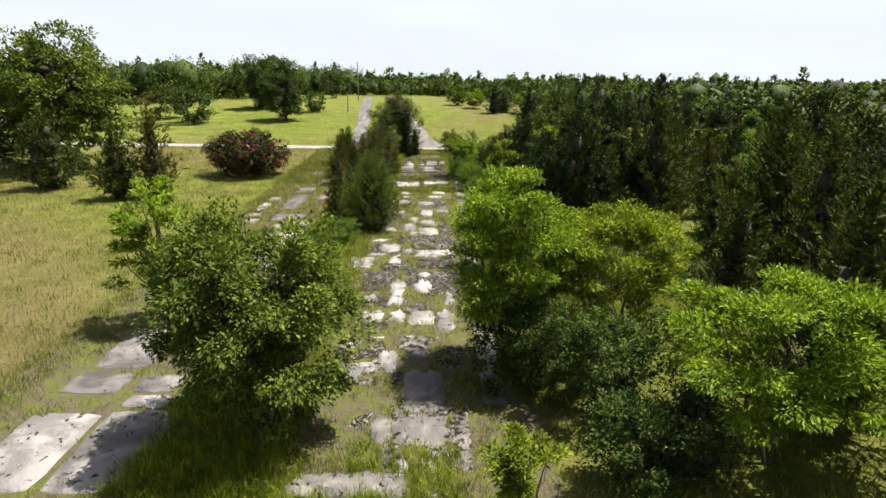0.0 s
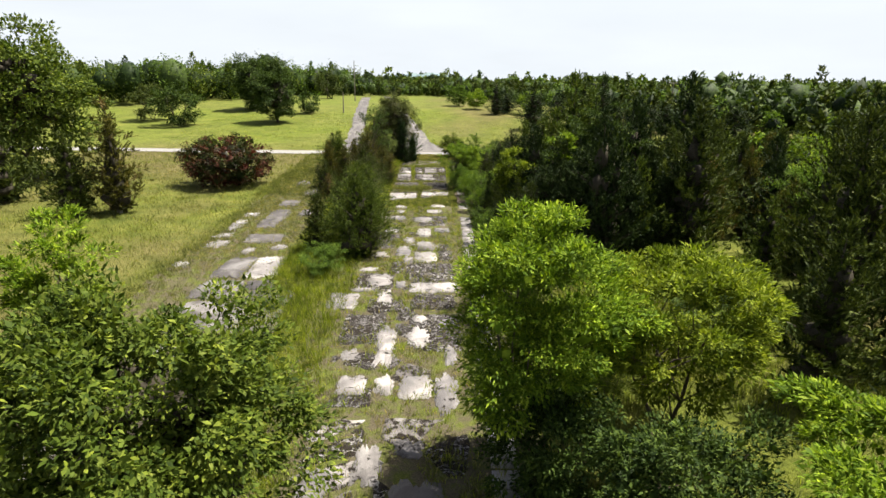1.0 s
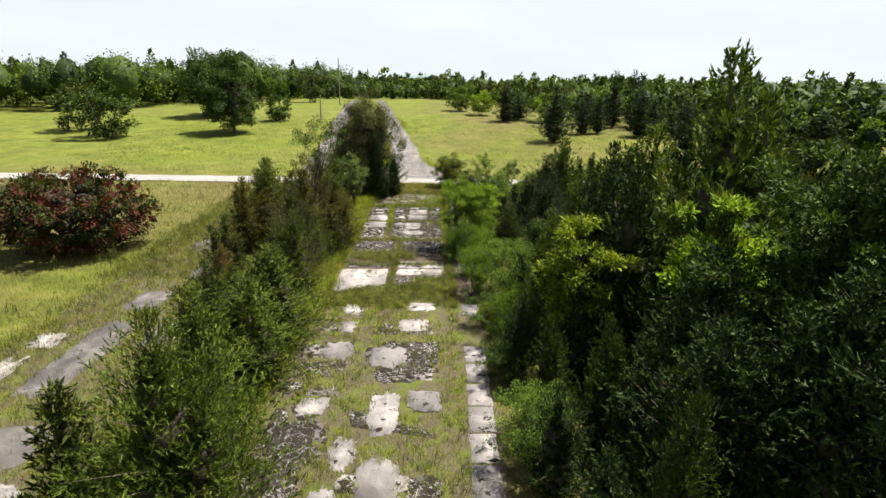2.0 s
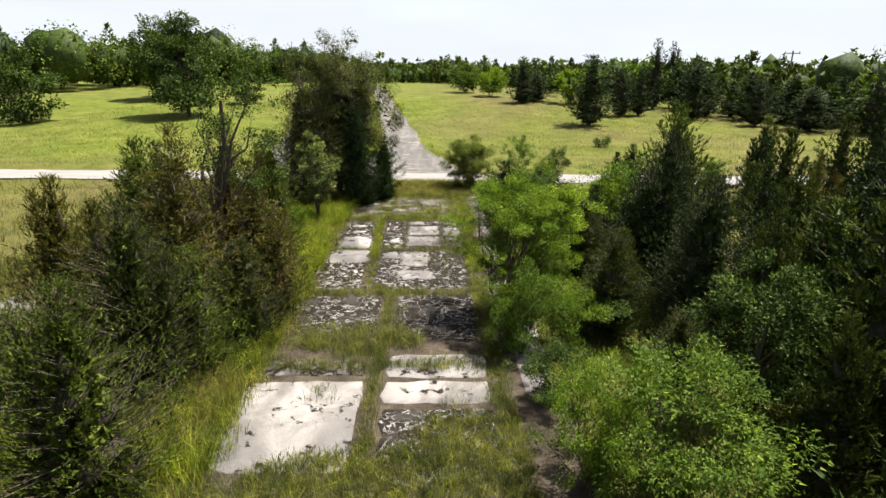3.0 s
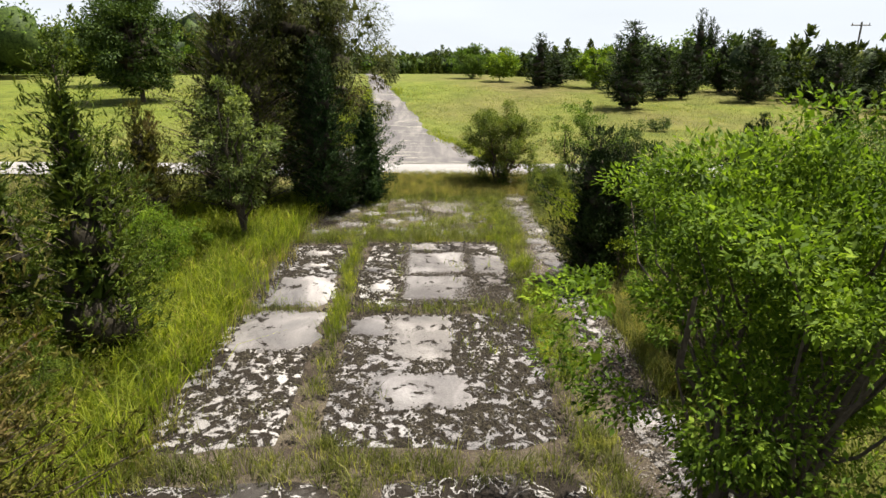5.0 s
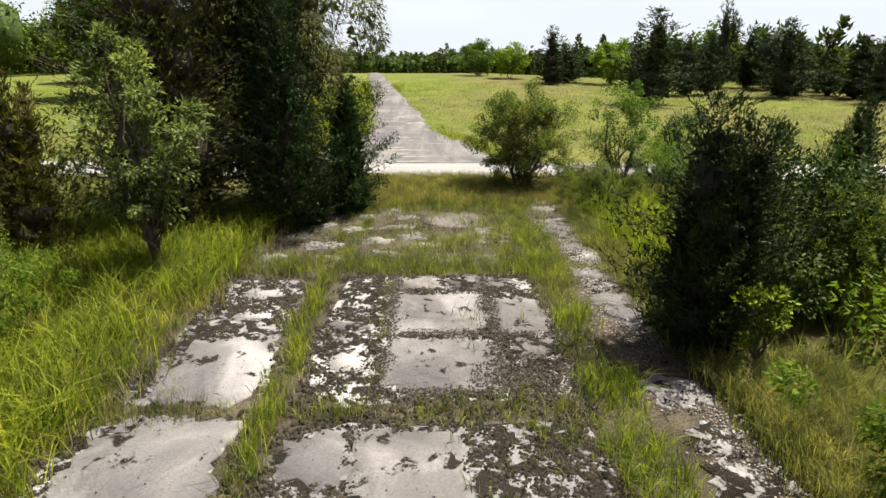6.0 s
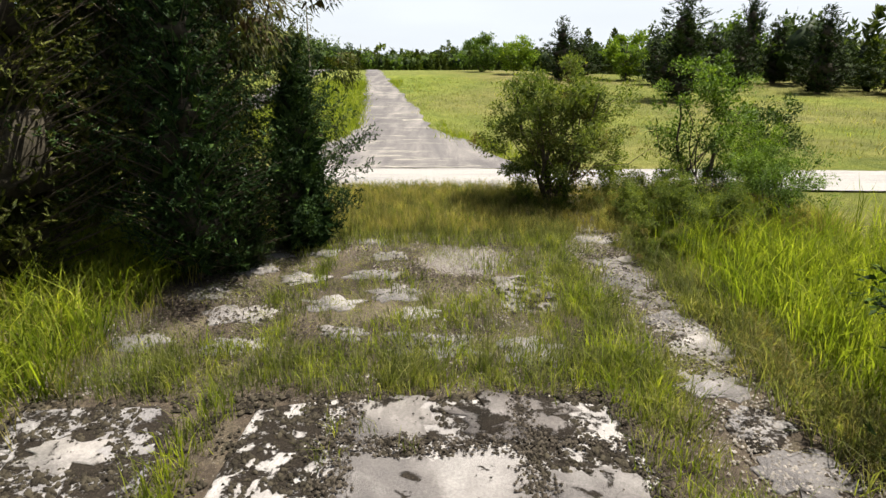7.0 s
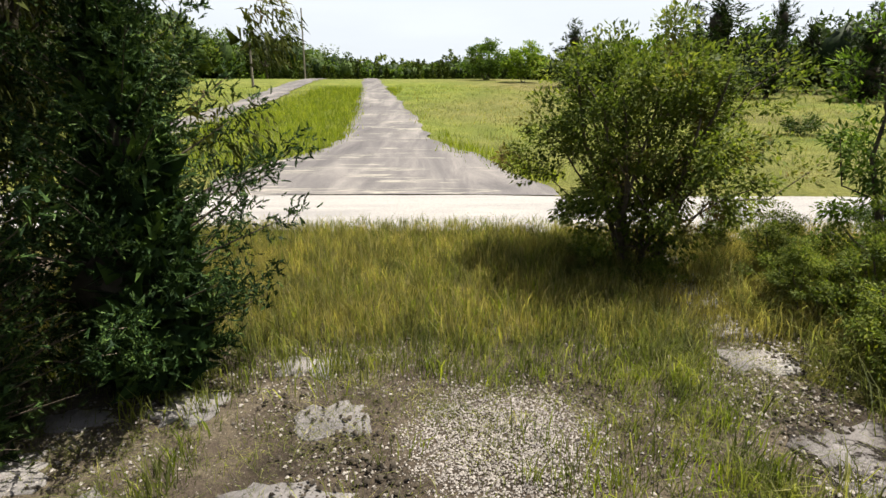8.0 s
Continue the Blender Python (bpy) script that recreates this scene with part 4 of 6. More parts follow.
plant_row(wood_broad, broad, 7, "")
plant_row([wood_broad[0]], [(13.5, 33.0, 9.4, 5.0)], 7, "")
plant("broadleaf_tree", broadleaf(seeded(64), 9.8, 4.2, 18000, 0.19, 0.25, 130, 0.40, 0.5, 1, 0.1, 0.36, 0.2, 30, core=0.5, split=True, flat=0.5), LEAF_OAK,
      "tall leafy green tree rising above the cedars", "tree", (11.3, 26.8))
plant("locust_tree", broadleaf(seeded(65), 7.3, 2.8, 7000, 0.25, 0.35, 50, 0.42, 0.35, 1, 0.25, 0.32, 0.3, 14, core=0.5, flat=0.5), LEAF_BRIGHT,
      "bright green young locust among dark cedars", "tree", (10.0, 30.2))
plant("locust_tree", broadleaf(seeded(66), 6.0, 2.6, 6000, 0.22, 0.3, 44, 0.42, 0.35, 1, 0.25, 0.32, 0.3, 12, core=0.5, flat=0.5), LEAF_YELLOW,
      "yellow-green young tree among dark cedars", "tree", (7.0, 33.4))
wood_dark = [[plant("cedar_tree", cedar(seeded(48 + k), 7.0, 5.0, 52000, 0.21, 3, 0.4, shape=0.75, lift=0.3, thin=1.25), LEAF_CEDAR_IN_SHADE, "large dark cedar with heavy sprays down to the grass", "cedar", group="cedars of the wood"), 7.0, 5.0, False] for k in range(2)]
plant_row(wood_dark, [(7.6, 25.0, 5.8, 4.4), (9.8, 24.4, 7.0, 5.0), (12.4, 24.2, 7.4, 5.2), (11.0, 27.0, 7.8, 5.2), (15.4, 24.6, 7.2, 5.2), (8.6, 27.6, 6.6, 4.6), (14.6, 27.0, 8.2, 5.4)], 7, "")

# --- shrubs along the wood's foot
shrubs = [[plant("shrub", broadleaf(seeded(70 + k), 2.6, 2.8, 15000, 0.080, 0.03, 80, 0.34, 0.55, 4, 0.25, 0.42, 0.2, kite=False, core=0.3), (LEAF_GREEN, LEAF_OAK, LEAF_YOUNG, LEAF_FRONT)[k], "leafy green shrub at the foot of the wood", "shrub", group="shrubs at the foot of the wood"), 2.6, 2.8, False] for k in range(4)]
plant_row(shrubs, [(5.5, 41.5, 2.9, 3.2), (6.1, 48.3, 1.7, 2.3), (5.0, 53.6, 2.9, 2.4), (3.4, 47.6, 1.8, 1.3),
                   (3.5, 47.0, 2.4, 1.5), (3.9, 44.6, 2.6, 2.1), (4.0, 41.6, 2.5, 2.3), (7.1, 59.0, 3.2, 2.8), (9.4, 57.6, 3.3, 3.1), (4.4, 38.0, 2.6, 2.4), (4.9, 36.0, 2.4, 2.2), (7.0, 8.0, 2.6, 3.2)], 2, "")
plant_row(shrubs, [ (4.6, 28.5, 2.2, 2.0), (4.4, 33.5, 2.4, 2.2), (-5.6, 57.5, 1.8, 2.0), (-5.0, 52.6, 1.9, 2.0), (-5.6, 22.0, 1.6, 2.2), (7.0, 68.8, 1.7, 1.8), (8.3, 69.6, 1.7, 1.8), (5.0, 69.9, 1.3, 1.4), (7.8, 67.4, 1.5, 1.6), (6.1, 66.6, 1.1, 1.2), (5.2, 51.4, 1.9, 2.0), (5.9, 48.9, 2.1, 2.5)], 2, "")

plant_row([shrubs[3], shrubs[1]], [(8.0, 16.0, 1.3, 2.8), (10.5, 14.4, 1.6, 3.2), (6.6, 12.0, 1.8, 2.8), (13.5, 15.4, 1.7, 3.2), (11.8, 17.6, 1.1, 2.6), (15.8, 17.4, 1.9, 3.2), (7.6, 13.6, 1.9, 2.6), (9.4, 12.4, 2.1, 3.0), (12.2, 12.8, 2.2, 3.2), (14.6, 13.2, 2.3, 3.4), (9.2, 17.8, 1.3, 2.6), (13.6, 18.6, 1.6, 2.8), (17.6, 15.0, 2.4, 3.6), (17.4, 19.4, 2.2, 3.4), (6.9, 18.8, 1.2, 2.0), (11.2, 20.4, 1.2, 2.4)], 2, "")

walk_cedars = [[plant("cedar_tree", cedar(seeded(221 + k), 3.6, 2.6, 40000, 0.095, 2 + k, 0.5, shape=0.8, lift=0.35), (LEAF_CEDAR, LEAF_CEDAR_IN_SHADE)[k], "dark green cedar with soft sprays beside the broken walk", "cedar", group="cedars beside the walk"), 3.6, 2.6, False] for k in range(2)]
plant_row(walk_cedars, [(6.3, 48.2, 3.2, 2.3), (7.9, 50.6, 4.5, 3.0), (6.9, 45.0, 2.5, 2.2), (8.4, 47.2, 3.9, 2.7), (6.7, 53.2, 3.4, 2.4), (9.3, 52.6, 4.4, 2.8)], 3, "")
plant("shrub", broadleaf(seeded(223), 2.1, 2.0, 16000, 0.06, 0.02, 70, 0.26, 0.5, 4, 0.2, 0.36, 0.15, 10, core=0.3), LEAF_YOUNG,
      "soft yellow-green shrub under a young tree", "shrub", (4.7, 47.4))

weed_bush = [[plant("shrub", broadleaf(seeded(230), 1.5, 1.5, 16000, 0.045, 0.0, 90, 0.16, 0.6, 5, 0.2, 0.42, 0.1, 10, core=0.3), LEAF_BUSH, "low leafy weed thicket beside the broken walk", "shrub", group="weed thickets by the walk"), 1.5, 1.5, False]]
plant_row(weed_bush, [(4.9, 65.9, 1.3, 1.3), (5.4, 66.9, 1.6, 1.5), (4.75, 67.3, 1.1, 1.2), (5.9, 65.8, 1.4, 1.5), (5.2, 68.6, 1.2, 1.4), (4.6, 64.9, 0.8, 1.0), (2.7, 68.6, 0.7, 0.9), (3.4, 68.2, 0.6, 0.8)], 1, "")

# --- trees of the left meadow
plant("broadleaf_tree", broadleaf(seeded(81), 16.0, 13.5, 22000, 0.46, 0.02, 190, 1.2, 0.35, 1, 0.2, 0.5, 0.2, 24), LEAF_FRONT,
      "tall spreading green tree behind cedars in the meadow", "tree", (-41.2, 51.8))
plant("broadleaf_tree", broadleaf(seeded(82), 11.0, 10.0, 8000, 0.5, 0.04, 80, 1.2, 0.3, 1, 0.2, 0.45, 0.35, 16), LEAF_OAK,
      "broad dark green tree behind cedars in the meadow", "tree", (-50.6, 54.5))
plant("cedar_tree", cedar(seeded(83), 7.6, 7.6, 9000, 0.55, 3, 0.3), LEAF_CEDAR, "broad dark cedar in the meadow", "cedar", (-36.3, 40.4))
plant("cedar_tree", cedar(seeded(84), 6.4, 5.6, 8000, 0.5, 2, 0.3), LEAF_CEDAR, "dark conical cedar in the meadow", "cedar", (-27.9, 36.2))
plant("cedar_tree", cedar(seeded(85), 8.8, 5.2, 8000, 0.5, 2, 0.35), LEAF_CEDAR_BROWN, "half-bare greyish cedar leaning beside another cedar", "cedar", (-24.9, 37.2), bark=BARK_PALE)
plant("broadleaf_tree", broadleaf(seeded(86), 12.4, 9.4, 24000, 0.34, 0.0, 150, 1.05, 0.2, 1, 0.2, 0.5, 0.2, 16, top_heavy=0.5), LEAF_OAK,
      "round dark green oak standing alone on the slope", "tree", (-30.4, 110.5))
plant("broadleaf_tree", broadleaf(seeded(87), 13.4, 10.5, 18000, 0.38, 0.0, 140, 1.15, 0.2, 1, 0.2, 0.5, 0.2, 14, top_heavy=0.5), LEAF_OAK,
      "tall dark green oak behind another oak", "tree", (-41.2, 131.4))
plant("bush", broadleaf(seeded(88), 4.6, 5.2, 3000, 0.4, 0.0, 50, 0.7, 0.12, 1, 0.1, 0.45, 0.4, 6), LEAF_OAK, "small round dark bush on the slope", "bush", (-26.9, 126.1))
plant("bush", broadleaf(seeded(89), 8.0, 8.6, 4500, 0.5, 0.0, 60, 1.0, 0.2, 2, 0.1, 0.45, 0.4, 8), LEAF_OAK, "rounded dark green tree with foliage to the ground", "tree", (-47.7, 104.5))
plant("bush", broadleaf(seeded(90), 7.0, 8.0, 4000, 0.5, 0.0, 50, 1.0, 0.2, 2, 0.1, 0.45, 0.4, 8), LEAF_CEDAR, "dark rounded tree with foliage to the ground", "tree", (-56.0, 112.0))
plant("broadleaf_tree", broadleaf(seeded(91), 8.4, 7.4, 4000, 0.5, 0.05, 50, 1.0, 0.2, 1, 0.1, 0.45, 0.4, 8), LEAF_CEDAR, "dark round tree near the crest", "tree", (-31.4, 176.0))
plant("bush", broadleaf(seeded(92), 4.2, 5.2, 3000, 0.35, 0.0, 50, 0.7, 0.12, 1, 0.1, 0.45, 0.4, 6), LEAF_OAK, "rounded bush before the far trees", "bush", (18.9, 137.0))

# --- trees at the far edge of the right meadow
edge_trees = [[plant("cedar_tree", cedar(seeded(100 + k), 9.5, 5.0, 9000, 0.40, 1 + k, 0.35, shape=0.75), LEAF_CEDAR_IN_SHADE, "tall dark pointed cedar at the meadow's far edge", "cedar", group="cedars at the meadow's edge"), 9.5, 5.0, False] for k in range(2)]
plant_row(edge_trees, [(20.2, 103.6, 7.9, 7.4), (34.1, 120.5, 9.6, 5.0), (35.3, 109.5, 8.8, 4.0), (15.6, 127.2, 6.8, 6.4), (18.4, 130.5, 5.6, 4.6), (43.0, 137.0, 9.4, 5.0),
                       (38.5, 113.0, 6.6, 4.6), (29.6, 113.5, 6.2, 4.6), (42.5, 109.0, 7.0, 5.0), (26.5, 112.0, 5.8, 5.0), (46.5, 106.5, 6.4, 5.0), (40.5, 103.5, 5.6, 4.6), (51.0, 104.0, 6.8, 5.2),
                       (24.5, 121.0, 5.4, 4.6), (44.5, 99.5, 5.8, 5.0), (49.5, 96.5, 6.4, 5.2), (54.5, 93.5, 6.8, 5.4), (38.0, 122.0, 6.8, 4.8), (31.0, 126.0, 6.4, 5.0)], 9, "")
plant("broadleaf_tree", broadleaf(seeded(93), 5.6, 5.2, 5000, 0.34, 0.02, 60, 0.7, 0.2, 1, 0.1, 0.5, 0.3, 10, kite=False), LEAF_BRIGHT,
      "bright green rounded tree among dark cedars", "tree", (23.4, 127.5))
plant("broadleaf_tree", broadleaf(seeded(94), 4.6, 5.6, 5000, 0.34, 0.0, 60, 0.7, 0.2, 2, 0.1, 0.5, 0.3, 10, kite=False), LEAF_BRIGHT,
      "low bright green tree before the far wood", "tree", (11.6, 137.5))
plant("broadleaf_tree", broadleaf(seeded(95), 5.4, 5.4, 5000, 0.34, 0.0, 60, 0.7, 0.2, 2, 0.1, 0.5, 0.3, 10, kite=False), LEAF_GREEN,
      "green rounded tree before the far wood", "tree", (7.5, 146.0))
plant("bush", broadleaf(seeded(96), 0.9, 1.7, 1200, 0.14, 0.0, 24, 0.3, 0.2, 2, 0.1, 0.45, 0.3, 6), LEAF_OAK,
      "small low bush alone in the rising meadow", "bush", (17.4, 88.1))


def far_wood(name, places, label, mat, quads, leaf, seed, shrink=1.0):
    """A distant wood as one mass of separate leafy crowns: places of x, y, height, width, pointedness."""
    r = np.random.default_rng(seed)
    C, D, N, L, W, cores = [], [], [], [], [], []
    for x, y, h, w, point in places:
        z0 = gz(x, y)
        n = quads
        if point:
            t = r.uniform(0.03, 1, n) ** 1.2
            rad = w / 2 * (1 - t) ** 0.75 * r.uniform(0.35, 1.1, n)
            ang = r.uniform(0, 6.28, n)
            c = np.stack([x + rad * np.cos(ang), y + rad * np.sin(ang), z0 + h * t], 1)
            d = unit(np.stack([np.cos(ang), np.sin(ang), np.full(n, 0.9)], 1) + r.normal(0, 0.4, (n, 3)))
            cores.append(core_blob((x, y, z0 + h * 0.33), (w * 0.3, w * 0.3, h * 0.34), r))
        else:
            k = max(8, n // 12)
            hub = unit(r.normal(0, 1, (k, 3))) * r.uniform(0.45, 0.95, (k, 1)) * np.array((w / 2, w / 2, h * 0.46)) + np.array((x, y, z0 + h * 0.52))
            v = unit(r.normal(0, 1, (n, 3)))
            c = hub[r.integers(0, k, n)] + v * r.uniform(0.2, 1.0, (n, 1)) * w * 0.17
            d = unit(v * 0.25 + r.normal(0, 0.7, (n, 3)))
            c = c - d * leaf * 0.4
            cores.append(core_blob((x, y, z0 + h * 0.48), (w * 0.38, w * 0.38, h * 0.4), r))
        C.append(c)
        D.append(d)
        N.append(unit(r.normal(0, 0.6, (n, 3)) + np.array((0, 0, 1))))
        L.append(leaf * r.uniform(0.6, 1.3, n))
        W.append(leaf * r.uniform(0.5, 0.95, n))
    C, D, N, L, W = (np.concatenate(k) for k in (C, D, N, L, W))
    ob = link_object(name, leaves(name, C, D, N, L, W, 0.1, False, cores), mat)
    # the cores take the dark leaf tone as painted shade inside the crowns
    ob.data.materials.append(LEAF_CEDAR_IN_SHADE)
    return tagged(ob, label, "wood", kind="stuff")


def wood_places(seed, region, gap, h0, h1, pointed):
    r = np.random.default_rng(seed)
    x0, x1, y0, y1, keep = region
    out = []
    for x, y in scatter(x0, x1, y0, y1, gap, seed, keep):
        h = h0 + (h1 - h0) * (0.65 * float(soft_noise(x, y, 16.0, seed)) + 0.45 * r.uniform() + (0.55 if r.uniform() < 0.12 else 0.0)) * 1.1
        p = r.uniform() < pointed
        out.append((x, y, h, h * (0.55 if p else 0.85), p))
    return out


def right_line(y):
    return float(np.interp(y, (70, 86, 100, 118, 145, 175, 215, 240), (66, 58, 44, 32, 24, 20, 2, -40)))


def split_wood(name, places, label, quads, leaf, seed, mats):
    for k, (m, test) in enumerate(mats):
        some = [p for i, p in enumerate(places) if test(i, p)]
        if some:
            far_wood(name, some, label, m, quads, leaf, seed + k)


split_wood("far_wood", outer, "dense wood of dark cedars and some green trees", 300, 0.62, 81,
           [(LEAF_CEDAR, lambda i, p: p[4] and i % 3), (LEAF_CEDAR_GREEN, lambda i, p: p[4] and i % 3 == 0), (LEAF_BRIGHT, lambda i, p: not p[4])])
right_far = wood_places(201, (-30, 170, 72, 300, lambda x, y: x > right_line(y) + 1 and x < 70 + 0.4 * y and (x - right_line(y) < 42)), 5.0, 3.6, 6.6, 0.55)
tones = [(LEAF_CEDAR, lambda i, p: p[4] and i % 3), (LEAF_CEDAR_GREEN, lambda i, p: p[4] and i % 3 == 0), (LEAF_OAK, lambda i, p: not p[4] and i % 2), (LEAF_GREEN, lambda i, p: not p[4] and i % 2 == 0)]
split_wood("far_wood", [p for p in right_far if p[0] < right_line(p[1]) + 11], "front of the far wood with dark cedars and green trees", 420, 0.52, 11, tones)
split_wood("far_wood", [p for p in right_far if p[0] >= right_line(p[1]) + 11], "dense far wood of dark cedars and green trees", 90, 1.0, 15, tones)
gap_wood = wood_places(208, (40, 170, 95, 300, lambda x, y: right_line(y) + 42 <= x < 60 + 0.9 * y), 7.4, 4.6, 8.4, 0.45)
split_wood("far_wood", gap_wood, "dense far wood of dark cedars and green trees", 170, 0.95, 91, tones)
crest = wood_places(202, (-90, 30, 205, 275, lambda x, y: soft_noise(x, y, 9.0, 44) > 0.3), 3.8, 2.2, 6.4, 0.45)
split_wood("far_wood", crest, "row of dark cedars and trees beyond the crest", 220, 0.58, 21,
           [(LEAF_CEDAR, lambda i, p: p[4] and i % 2), (LEAF_CEDAR_GREEN, lambda i, p: p[4] and i % 2 == 0), (LEAF_OAK, lambda i, p: not p[4] and i % 2), (LEAF_GREEN, lambda i, p: not p[4] and i % 2 == 0)])


def left_line(x):
    return float(np.interp(x, (-260, -120, -70, -55, -45, -35), (96, 118, 140, 150, 172, 215)))


left_far = wood_places(203, (-230, -34, 90, 300, lambda x, y: left_line(x) < y < left_line(x) + 55), 6.4, 7.4, 12.8, 0.12)
split_wood("far_wood", left_far, "far wood of green broad-leaved trees behind the meadow", 600, 0.62, 31,
           [(LEAF_OAK, lambda i, p: i % 5 < 2), (LEAF_FRONT, lambda i, p: i % 5 > 2), (LEAF_GREEN, lambda i, p: i % 5 == 2)])
side_right = wood_places(204, (62, 190, -40, 120, lambda x, y: True), 7.0, 6.0, 10.6, 0.45)
split_wood("far_wood", side_right, "dense wood of dark cedars and green trees", 130, 1.1, 41,
           [(LEAF_CEDAR, lambda i, p: p[4]), (LEAF_OAK, lambda i, p: not p[4])])
side_left = wood_places(205, (-130, -58, 20, 110, lambda x, y: y < 60 + (-x - 58) * 0.6 and x < -62), 8.0, 8.0, 12.0, 0.2)
split_wood("far_wood", side_left, "wood of green trees at the meadow's side", 110, 1.3, 51, [(LEAF_OAK, lambda i, p: True)])


horizon = wood_places(206, (-420, 560, 285, 640, lambda x, y: abs(x - 40) < y * 0.95), 15.0, 6.0, 12.0, 0.25)
split_wood("far_wood", horizon, "woods that close the view on the horizon", 150, 1.9, 61, [(LEAF_OAK, lambda i, p: i % 2), (LEAF_FRONT, lambda i, p: i % 2 == 0)])
far_right = wood_places(207, (150, 420, 60, 300, lambda x, y: x < y * 1.1 + 150), 11.0, 6.0, 10.5, 0.3)
split_wood("far_wood", far_right, "wide wood of green trees and dark cedars", 150, 1.35, 71, [(LEAF_OAK, lambda i, p: i % 2), (LEAF_FRONT, lambda i, p: i % 2 == 0)])


def far_hill(x, y, length, height, depth, seed, label):
    """A distant wooded ridge on the horizon."""
    n, m = 60, 12
    v = []
    for i in range(n + 1):
        u = i / n * 2 - 1
        for j in range(m + 1):
            t = j / m * 2 - 1
            z = height * (1 - u * u) ** 1.1 * (1 - t * t) ** 0.8 * (0.85 + 0.3 * soft_noise(u * 8, t * 3, 1.0, seed))
            z += 5 * soft_noise(u * 60, t * 20, 1.0, seed + 3) * (1 if abs(u) < 1 and abs(t) < 1 else 0)
            v.append((x + u * length / 2, y + t * depth / 2, z - 34))
    r, c = np.meshgrid(np.arange(n), np.arange(m), indexing="ij")
    k = (r * (m + 1) + c).ravel()
    q = np.stack([k, k + m + 1, k + m + 2, k + 1], 1)
    # the blue haze of distance is put into this base colour
    mat, nt, nodes, links, p = material("haze_tinted_wood")
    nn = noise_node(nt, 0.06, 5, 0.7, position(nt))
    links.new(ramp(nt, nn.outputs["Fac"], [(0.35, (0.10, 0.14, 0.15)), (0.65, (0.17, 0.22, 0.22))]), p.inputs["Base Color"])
    p.inputs["Roughness"].default_value = 1.0
    return tagged(link_object("backdrop", raw_mesh("backdrop", v, q, np.full(len(q), 4), True), mat), label, "hill", kind="structure")


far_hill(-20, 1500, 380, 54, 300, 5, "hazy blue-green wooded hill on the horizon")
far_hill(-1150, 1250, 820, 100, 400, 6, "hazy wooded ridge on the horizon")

# ---------------------------------------------------------------- poles
def pole(x, y, h, arm, label):
    thing = new("utility_pole")
    store = ([], [], [])
    tube(*store, (0, 0, -0.3), (0, 0, h), 0.15, 0.10, 10)
    link_object("post", raw_mesh("post", np.array(store[0]), store[1], store[2], True), BARK_PALE, thing)
    if arm:
        for z in (h - 0.35,):
            store = ([], [], [])
            tube(*store, (-1.2, 0.12, z), (1.2, 0.12, z), 0.07, 0.07, 6)
            crossarm = link_object("crossarm", raw_mesh("crossarm", np.array(store[0]), store[1], store[2]), BARK_PALE, thing)
        for dx in (-1.05, 0.0, 1.05):
            store = ([], [], [])
            tube(*store, (dx, 0.12, h - 0.28), (dx, 0.12, h - 0.06), 0.05, 0.03, 6)
            link_object("insulator", raw_mesh("insulator", np.array(store[0]), store[1], store[2]), BARK, crossarm)
    tagged(thing, label, "pole")
    thing.matrix_basis = stand(x, y)


pole(-21.2, 162, 11.0, False, "tall weathered wooden utility pole beside the carriageway")
pole(-19.6, 128, 4.6, False, "short weathered wooden post in the meadow")
pole(53.0, 119, 8.4, True, "weathered wooden utility pole with a crossarm above trees")

# ---------------------------------------------------------------- grass
def grass(name, places, height, width, mat, label, seed, lean=0.35):
    """Separate bent blades of grass, standing at the given places (n, 2)."""
    r = np.random.default_rng(seed)
    n = len(places)
    x, y = places[:, 0], places[:, 1]
    base = np.stack([x, y, ground_z(x, y) - 0.03], 1)
    ang = r.uniform(0, 6.28, n)
    tip = r.normal(0, lean, (n, 2)) * height[:, None]
    side = np.stack([np.cos(ang), np.sin(ang), np.zeros(n)], 1) * (width / 2)[:, None]
    if width.mean() > 0.02 or name == "dead_grass":
        end = base + np.stack([tip[:, 0] * 0.7, tip[:, 1] * 0.7, height * r.uniform(0.75, 1.0, n)], 1)
        v = np.stack([base - side, base + side, end], 1).reshape(-1, 3)
        ob = link_object(name, raw_mesh(name, v, np.arange(n * 3), np.full(n, 3)), mat)
        return tagged(ob, label, "grass", kind="stuff")
    mid = base + np.stack([tip[:, 0] * 0.3, tip[:, 1] * 0.3, height * 0.6], 1)
    end = base + np.stack([tip[:, 0], tip[:, 1], height * r.uniform(0.75, 1.0, n)], 1)
    v = np.stack([base - side, base + side, mid + side * 0.8, mid - side * 0.8, end], 1).reshape(-1, 3)
    k = np.arange(n)[:, None] * 5
    loops = np.concatenate([k + np.array([[0, 1, 2, 3]]), k + np.array([[3, 2, 4]])], 1)
    sizes = np.tile([4, 3], n)
    ob = link_object(name, raw_mesh(name, v, loops, sizes), mat)
    return tagged(ob, label, "grass", kind="stuff")


def tufts(n, x0, x1, y0, y1, per, spread, seed, keep=None):
    """Places of grass blades in loose tufts; keep gives the chance of a tuft by place."""
    r = np.random.default_rng(seed)
    x, y = r.uniform(x0, x1, n), r.uniform(y0, y1, n)
    if keep is not None:
        ok = r.uniform(0, 1, n) < keep(x, y)
        x, y = x[ok], y[ok]
    p = np.repeat(np.stack([x, y], 1), per, 0)
    return p + r.normal(0, spread, p.shape), np.repeat(r.uniform(0.6, 1.25, len(x)), per) * r.uniform(0.6, 1.1, len(p))


